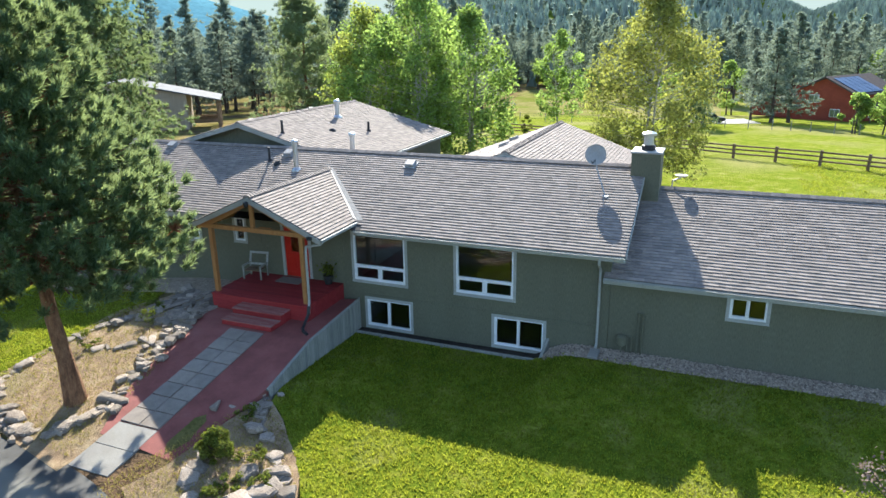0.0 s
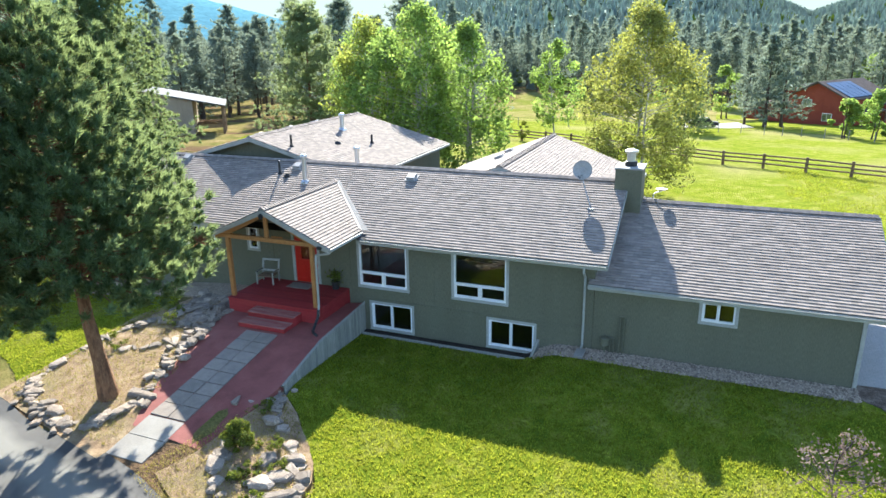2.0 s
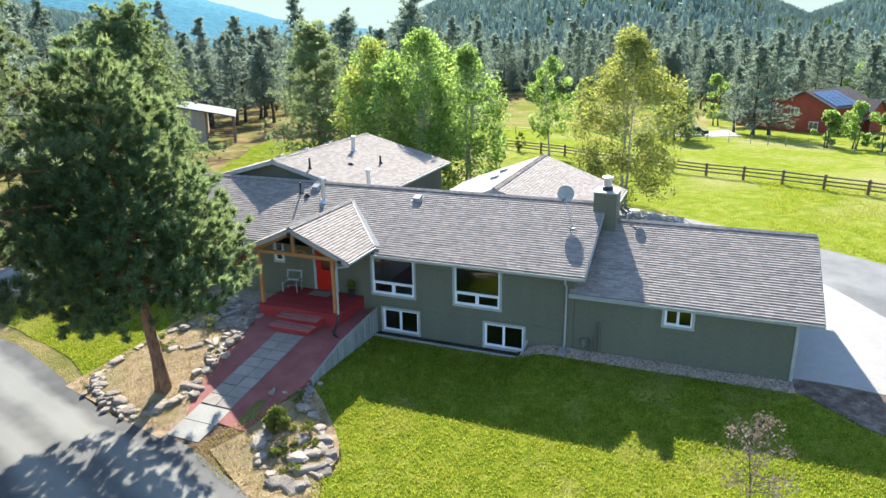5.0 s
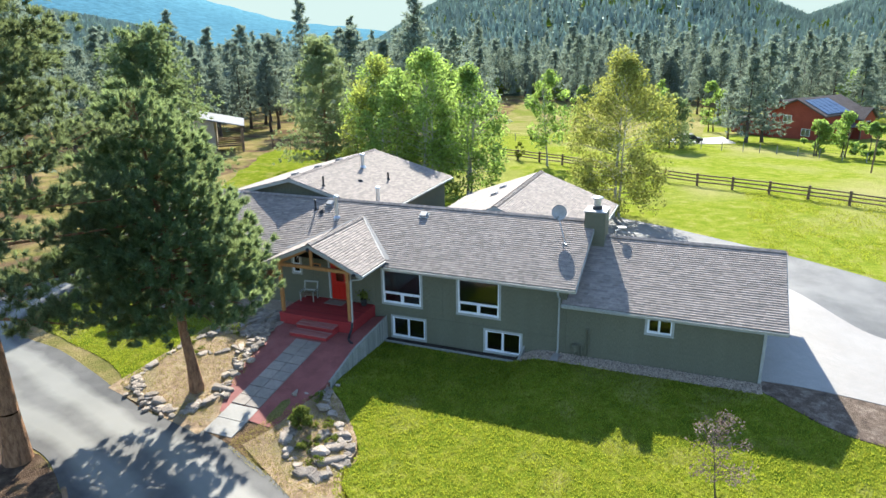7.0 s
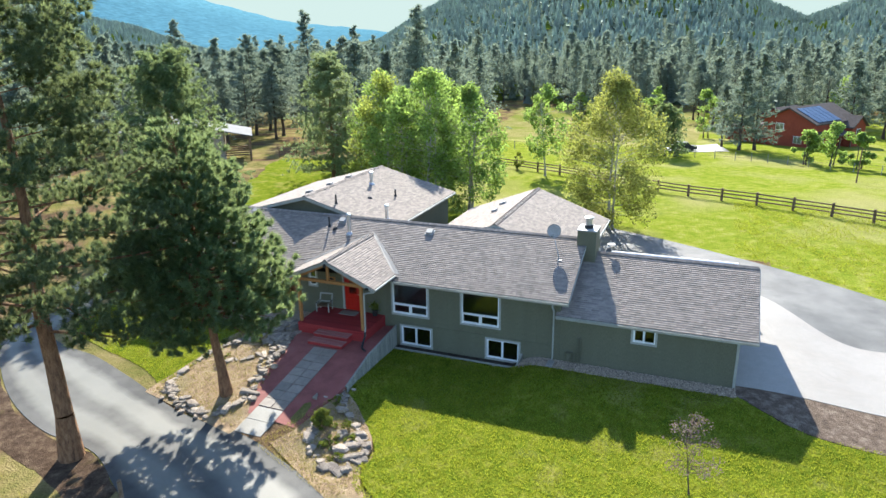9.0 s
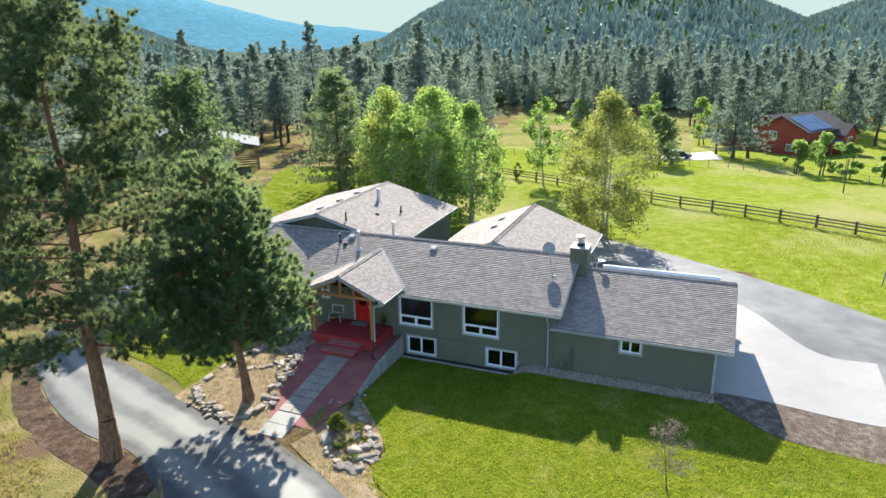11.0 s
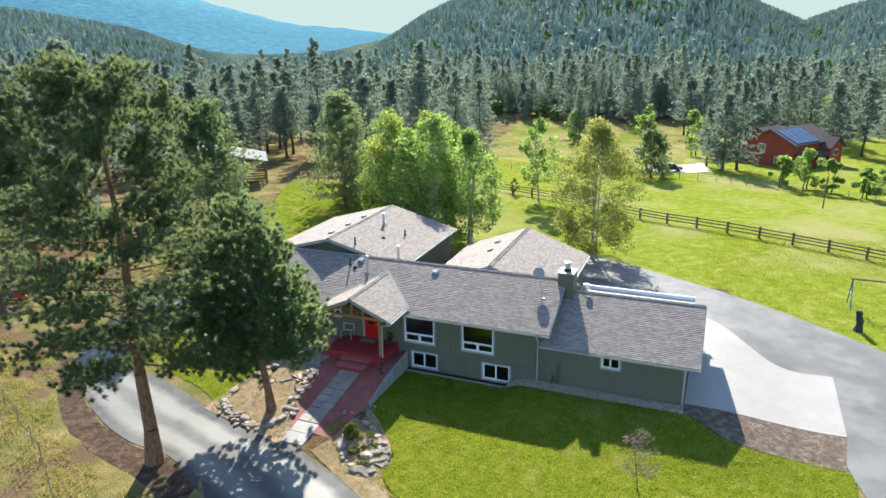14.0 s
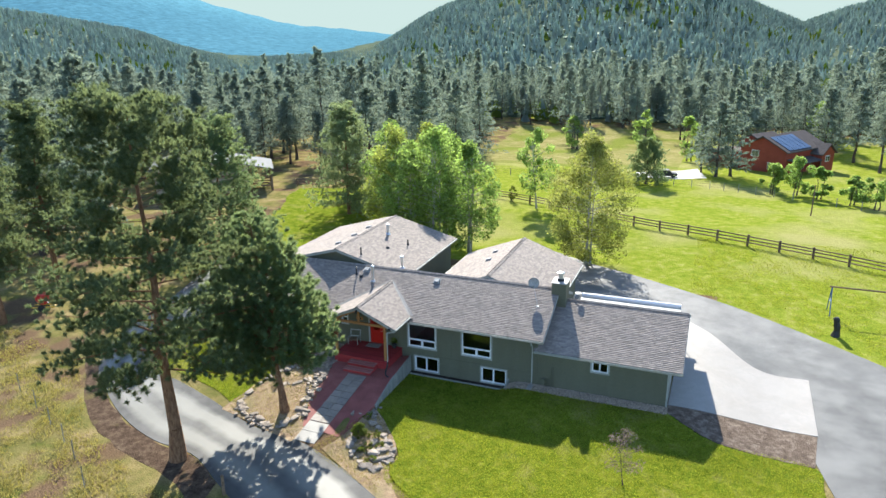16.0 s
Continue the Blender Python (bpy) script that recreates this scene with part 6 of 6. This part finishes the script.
def slopes(x0, x1, y0, y1, z, rise, over, parent, along="x"):
    """Two roof slopes of a gable over a box, with thickness."""
    a, b = (y0, y1) if along == "x" else (x0, x1)
    c, w = (a + b) / 2, (b - a) / 2 + over
    drop = rise * over / (w - over)
    for e in (-1, 1):
        poly = [(c, z + rise), (c + e * w, z - drop), (c + e * w, z - drop + 0.22), (c, z + rise + 0.24)]
        if along == "x":
            part("roof", prism_x(poly, x0 - over, x1 + over), "farroof", parent, "dark brown shingle roof")
        else:
            part("roof", prism(poly, y0 - over, y1 + over), "farroof", parent, "dark brown shingle roof")


EZ, RISE, DEEP = 4.7, 2.3, 9.6
part("wall", prism_x([(0, 0), (DEEP, 0), (DEEP, EZ), (DEEP / 2, EZ + RISE - 0.05), (0, EZ)], 0, 13), "redhouse", rho, "red-brown siding")
slopes(0, 13, 0, DEEP, EZ, RISE, 0.6, rho)
part("wall", prism_x([(DEEP, 0), (18, 0), (18, 2.6), (DEEP, 3.4)], 1, 8), "redhouse", rho, "low red-brown wing")
part("roof", prism_x([(DEEP, 3.4), (18.6, 2.5), (18.6, 2.7), (DEEP, 3.65)], 0.5, 8.5), "farroof", rho)
part("wall", prism_x([(DEEP, 0), (15.5, 0), (15.5, 4.4), (12.5, 5.8), (DEEP, 4.4)], 8, 15), "redhouse", rho)
slopes(8, 15, DEEP, 15.5, 4.4, 1.4, 0.5, rho)
part("wall", prism([(8.6, 0), (13, 0), (13, EZ - 1.0), (10.8, EZ + 0.6), (8.6, EZ - 1.0)], -2.2, 0), "redhouse", rho, "red-brown front gable")
slopes(8.6, 13, -2.2, 3.2, EZ - 1.0, 1.6, 0.4, rho, "y")
pitch_ = RISE / (DEEP / 2)
for k in range(5):
    for r_ in range(2):
        y0, y1 = -0.2 + r_ * 2.15, 1.9 + r_ * 2.15
        part("solar_panel", prism_x([(y0, EZ + y0 * pitch_ + 0.27), (y1, EZ + y1 * pitch_ + 0.27), (y1, EZ + y1 * pitch_ + 0.33), (y0, EZ + y0 * pitch_ + 0.33)], 0.6 + k * 1.5, 2.0 + k * 1.5), "solar", rho, "blue solar panel")
for y0, z0 in ((5.6, 3.0), (2.0, 0.9)):
    wdo = part("window", boxed(-0.07, -0.005, y0, y0 + 1.6, z0, z0 + 1.3, 0.01), "trim", rho, "white window")
    for a in (0.1, 0.85):
        part("pane", boxed(-0.09, -0.071, y0 + a, y0 + a + 0.65, z0 + 0.1, z0 + 1.2), "glass", wdo)
for x0, z0 in ((2.0, 0.7), (5.0, 0.7), (9.9, 2.0)):
    yy = -2.2 if x0 > 9 else 0.0
    wdo = part("window", boxed(x0, x0 + 1.5, yy - 0.07, yy - 0.005, z0, z0 + 1.2, 0.01), "trim", rho, "white window")
    for a in (0.1, 0.8):
        part("pane", boxed(x0 + a, x0 + a + 0.6, yy - 0.09, yy - 0.071, z0 + 0.1, z0 + 1.1), "glass", wdo)
part("porch_roof", prism_x([(-2.6, 2.5), (0, 3.0), (0, 3.15), (-2.6, 2.65)], 0.4, 8.4), "farroof", rho)
for x0 in (0.6, 4.3, 8.0):
    part("porch_post", boxed(x0, x0 + 0.18, -2.5, -2.32, 0, 2.55), "fencewood", rho)
strip("far_drive", [(-4, 86.5), (3, 86.5), (8, 90)], [(-5, 93), (2, 98), (6, 104)], "concrete", 0.05, "pale drive before the red house", "driveway", 20, 6)
car = thing("parked_car", 0.8, 88.5, float(height(0.8, 88.5)) + 0.05, "dark parked car beside the pale drive", "car", rz=10)
bm = prism([(-2.1, 0.3), (2.1, 0.3), (2.15, 0.75), (1.2, 0.85), (0.7, 1.35), (-1.0, 1.38), (-1.7, 0.9), (-2.15, 0.8)], -0.85, 0.85)
bmesh.ops.bevel(bm, geom=list(bm.edges), offset=0.06, segments=1, affect="EDGES")
part("body", bm, "blackpipe", car)
for x in (-1.35, 1.35):
    for y in (-0.86, 0.86):
        part("wheel", rodded((x, y - 0.1, 0.32), (x, y + 0.1, 0.32), 0.32, 0.32, 14), "dark", car)

# red cart on the dry slope
ct = thing("cart", -44.8, -1.4, float(height(-44.8, -1.4)), "red hopper on a yellow wheeled frame", "cart", rz=30)
part("hopper", lathe([(0.28, 0.55), (0.55, 1.0), (0.58, 1.45), (0.5, 1.5)], 12), "redplastic", ct)
part("frame", bent([(-0.9, -0.35, 0.35), (1.0, -0.35, 0.35), (1.0, 0.35, 0.35), (-0.9, 0.35, 0.35)], 0.05), "yellow", ct)
for y in (-0.45, 0.45):
    part("wheel", rodded((0.0, y - 0.08, 0.3), (0.0, y + 0.08, 0.3), 0.3, 0.3, 14), "dark", ct)
    part("strut", rodded((0.1, y * 0.75, 0.35), (0.1, y * 0.6, 0.8), 0.03), "yellow", ct)

# ---- rocks of the beds ----
def rock_mesh(seed, sx, sy, sz):
    rng = np.random.default_rng(seed)
    bm = bmesh.new()
    n_ = int(rng.integers(6, 9))
    ang = np.sort(rng.uniform(0, 2 * np.pi, n_) * 0.35 + np.arange(n_) / n_ * 2 * np.pi)
    rad = rng.uniform(0.72, 1.1, n_)
    tilt = rng.normal(0, 0.12, 2)
    rings = []
    for zz, grow in ((-1.0, 0.9), (-0.1, 1.04), (0.62, 0.97), (0.95, 0.74)):
        jit = rng.normal(0, 0.05, (n_, 2))
        rings.append([bm.verts.new(((rad[i] * grow * math.cos(ang[i]) + jit[i, 0]) * sx, (rad[i] * grow * math.sin(ang[i]) + jit[i, 1]) * sy,
                                    (zz + (tilt[0] * math.cos(ang[i]) + tilt[1] * math.sin(ang[i])) * (zz > 0) + rng.normal(0, 0.06)) * sz)) for i in range(n_)])
    for a, b in zip(rings, rings[1:]):
        for i in range(n_):
            j = (i + 1) % n_
            bm.faces.new((a[i], a[j], b[j], b[i]))
    bm.faces.new(rings[0][::-1])
    bm.faces.new(rings[-1])
    me = bpy.data.meshes.new("rock")
    bm.to_mesh(me)
    bm.free()
    me.materials.append(M["rock"])
    return me


rocks = [rock_mesh(40 + k, *d) for k, d in enumerate(((0.46, 0.37, 0.11), (0.38, 0.31, 0.11), (0.64, 0.48, 0.11), (0.32, 0.26, 0.09), (0.26, 0.21, 0.08), (0.42, 0.32, 0.12)))]


def rock(x, y, k, s, rng, lift=0.0, extra=0.0):
    o = new("rock", rocks[k])
    o.matrix_basis = pose(x, y, float(height(x, y)) + 0.05 * s + extra + lift, rng.uniform(-10, 10), rng.uniform(-10, 10), rng.uniform(0, 360)) @ Matrix.Diagonal((s, s, s, 1))
    tagged(o, "flat pale sandstone rock edging a garden bed", "rock", "bed rocks")


rr_ = random.Random(21)
for line, step, double in (([(-18.1, -8.4), (-18.2, -6.8), (-17.6, -5.0), (-16.9, -4.3)], 0.5, 0), ([(-18.0, -8.5), (-17.0, -9.4), (-15.6, -9.85), (-14.3, -9.75)], 0.42, 1),
                           ([(-14.2, -9.7), (-13.6, -8.6), (-13.75, -7.4), (-14.1, -6.2), (-14.4, -5.0)], 0.4, 1), ([(-14.5, -4.9), (-14.7, -3.8), (-15.0, -2.7)], 0.3, 2), ([(-16.8, -4.2), (-16.4, -3.0), (-16.6, -1.8)], 0.5, 0),
                           ([(-16.6, -6.2), (-15.4, -5.6), (-14.8, -5.1)], 0.55, 0), ([(-9.4, -9.2), (-8.95, -10.2), (-8.3, -10.75), (-7.6, -11.2), (-6.8, -11.4)], 0.5, 0), ([(-6.7, -11.2), (-6.45, -10.2), (-7.0, -9.1), (-7.9, -8.2)], 0.46, 0), ([(-9.9, -7.1), (-9.5, -6.5), (-8.9, -7.3), (-8.3, -7.9)], 0.42, 1)):
    c = curve(line, 200)
    dd = np.r_[0, np.cumsum(np.hypot(*np.diff(c, axis=0).T))]
    s = 0.0
    while s < dd[-1]:
        x, y = np.interp(s, dd, c[:, 0]), np.interp(s, dd, c[:, 1])
        rock(x + rr_.uniform(-0.08, 0.08), y + rr_.uniform(-0.08, 0.08), rr_.randrange(6), rr_.choice((0.45, 0.55, 0.7, 0.95)), rr_)
        for q in range(double):
            rock(x + rr_.uniform(-0.45, 0.45), y + rr_.uniform(-0.4, 0.4), rr_.randrange(3, 6), rr_.uniform(0.45, 0.8), rr_, extra=0.06 + 0.05 * q)
        s += 0.56 * step * rr_.uniform(0.8, 1.3)
for k in range(110):
    rock(rr_.uniform(-16.6, -14.3), rr_.uniform(-4.4, -1.3), rr_.randrange(6), rr_.uniform(0.5, 0.95), rr_)
for k, (x, y) in enumerate(((-6.95, -10.3), (-7.6, -10.0), (-7.3, -9.6), (-8.0, -9.2), (-7.5, -8.9))):
    rock(x, y, (2, 0, 5, 1, 2)[k], rr_.uniform(0.8, 1.1), rr_)

# ---- gravel, grass and straw ----
rs = np.random.default_rng(17)


def stones(x, y, size, rng, lift):
    n = len(x)
    z = height(x, y) + lift
    a = rng.uniform(0, 6.3, (n, 1)) + np.arange(4)[None] * 1.571
    rad = size[:, None] * rng.uniform(0.7, 1.2, (n, 4))
    ring = np.stack([x[:, None] + rad * np.cos(a), y[:, None] + rad * np.sin(a), z[:, None] + 0 * a], -1)
    top = np.stack([x, y, z + size * 0.9], -1)[:, None]
    v = np.concatenate([ring, top], 1).reshape(-1, 3)
    i = np.arange(n)[:, None] * 5
    k = np.arange(4)
    return v, np.stack([i + k, i + (k + 1) % 4, i + 4 + 0 * k], -1).reshape(-1, 3)


n = 5000
x = rs.uniform(-2.5, 7.7, n)
y = rs.uniform(-0.9, 0.0, n)
v, f = stones(x, y, rs.uniform(0.025, 0.065, n), rs, 0.055)
tagged(new("gravel", tri_mesh("gravel", v, f, "gravel")), "loose grey and brown pebbles along the wall", "gravel", kind="stuff")


def inside(px, py, poly):
    c = np.zeros(len(px), bool)
    P = np.array(poly)
    j = len(P) - 1
    for i_ in range(len(P)):
        c ^= ((P[i_, 1] > py) != (P[j, 1] > py)) & (px < (P[j, 0] - P[i_, 0]) * (py - P[i_, 1]) / (P[j, 1] - P[i_, 1] + 1e-12) + P[i_, 0])
        j = i_
    return c


def scatter(n, box_, poly, rng):
    x, y = rng.uniform(box_[0], box_[1], n), rng.uniform(box_[2], box_[3], n)
    k = inside(x, y, poly)
    return x[k], y[k]


def sward(name, x, y, l, w, mat, label, rng, per=3, lift=0.03):
    c = np.stack([x, y, height(x, y) + lift], -1)
    v, f = blades(c, np.tile([0, 0, 1.3], (len(x), 1)), per, l, w, rng, 0.5)
    tagged(new(name, tri_mesh(name, v, f, mat)), label, "grass", kind="stuff")


lawn_poly = np.vstack([curve([(-9.65, -0.6), (-9.3, -5.8), (-8.2, -7.2), (-6.3, -9.4), (-6.2, -11.6), (-3.5, -13.6), (2, -17.5)], 40), curve([(7.6, -0.9), (9.0, -1.7), (11, -2.6), (15.5, -2.6), (15.9, -5), (16.3, -8), (18, -17.5)], 40)[::-1]])
x, y = scatter(90000, (-10, 18, -16, -0.5), lawn_poly, rs)
sward("lawn_grass", x, y, rs.uniform(0.05, 0.12, len(x)), 0.013, "grass", "short mown green grass blades", rs)
wl = np.vstack([curve([(-30.0, 1.0), (-28.6, -4.9), (-25.0, -6.4), (-21.0, -7.5), (-18.6, -8.7)], 30), curve([(-24, 2.5), (-19, 0.0), (-17.3, -2.6), (-17.7, -5.5), (-18.3, -8.0)], 30)[::-1]])
x, y = scatter(34000, (-30, -17, -10, 3), wl, rs)
sward("lawn_grass", x, y, rs.uniform(0.05, 0.1, len(x)), 0.012, "grass", "longer lawn grass beside the drive", rs)
x, y = rs.uniform(-48, -15, 70000), rs.uniform(-28, -5, 70000)
edge = np.interp(x, [-48, -33, -28, -24, -20.5, -17], [-4, -8, -12, -14.5, -16, -17])
k = y < edge
k &= np.sin(x * 1.1 + 0.6 * y) * np.sin(y * 0.9 - 0.4 * x) + 0.5 * np.sin(x * 2.7) * np.sin(y * 2.3) > rs.uniform(-0.9, 0.9, len(x))
sward("dry_grass", x[k], y[k], rs.uniform(0.08, 0.26, k.sum()), 0.018, "straw", "dry yellow grass tufts on the open slope", rs)
x, y = scatter(9000, (-18.7, -12.6, -10.4, 0), [(-18.6, -9.3), (-18.3, -6.5), (-17.5, -3), (-15, -3), (-13.6, -6), (-12.8, -10.3)], rs)
sward("bed_straw", x, y, 0.07, 0.008, "straw", "straw and dry grass litter in the bed", rs, lift=0.05)
x, y = scatter(9000, (-11.3, -5.5, -13.4, -6.2), [(-11.2, -11.0), (-10.9, -9.9), (-10.0, -8.4), (-9.45, -6.4), (-8.4, -7.1), (-6.7, -9.0), (-6.3, -11.0), (-5.8, -13.2)], rs)
sward("bed_straw", x, y, 0.07, 0.008, "straw", "straw and dry grass litter in the corner bed", rs, lift=0.05)
x, y = rs.uniform(8, 34, 30000), rs.uniform(12, 42, 30000)
k = (y > np.interp(x, [8, 11.8, 19.2, 23.5, 28, 34], [23.2, 20.8, 14.8, 10.2, 8, 8])) & (np.sin(x * 0.9) * np.sin(y * 0.8 + 1) + 0.6 * np.sin(x * 2.3 + y) > rs.uniform(-1.2, 0.6, len(x)))
sward("meadow_grass", x[k], y[k], rs.uniform(0.08, 0.18, k.sum()), 0.02, "grass", "uneven meadow grass tufts before the rail fence", rs)

# ---- shingles that lie nearest, one by one ----
for k, (m, par) in enumerate(PIECES):
    ob = new("shingle", tab_me)
    ob.parent = par
    ob.matrix_basis = m
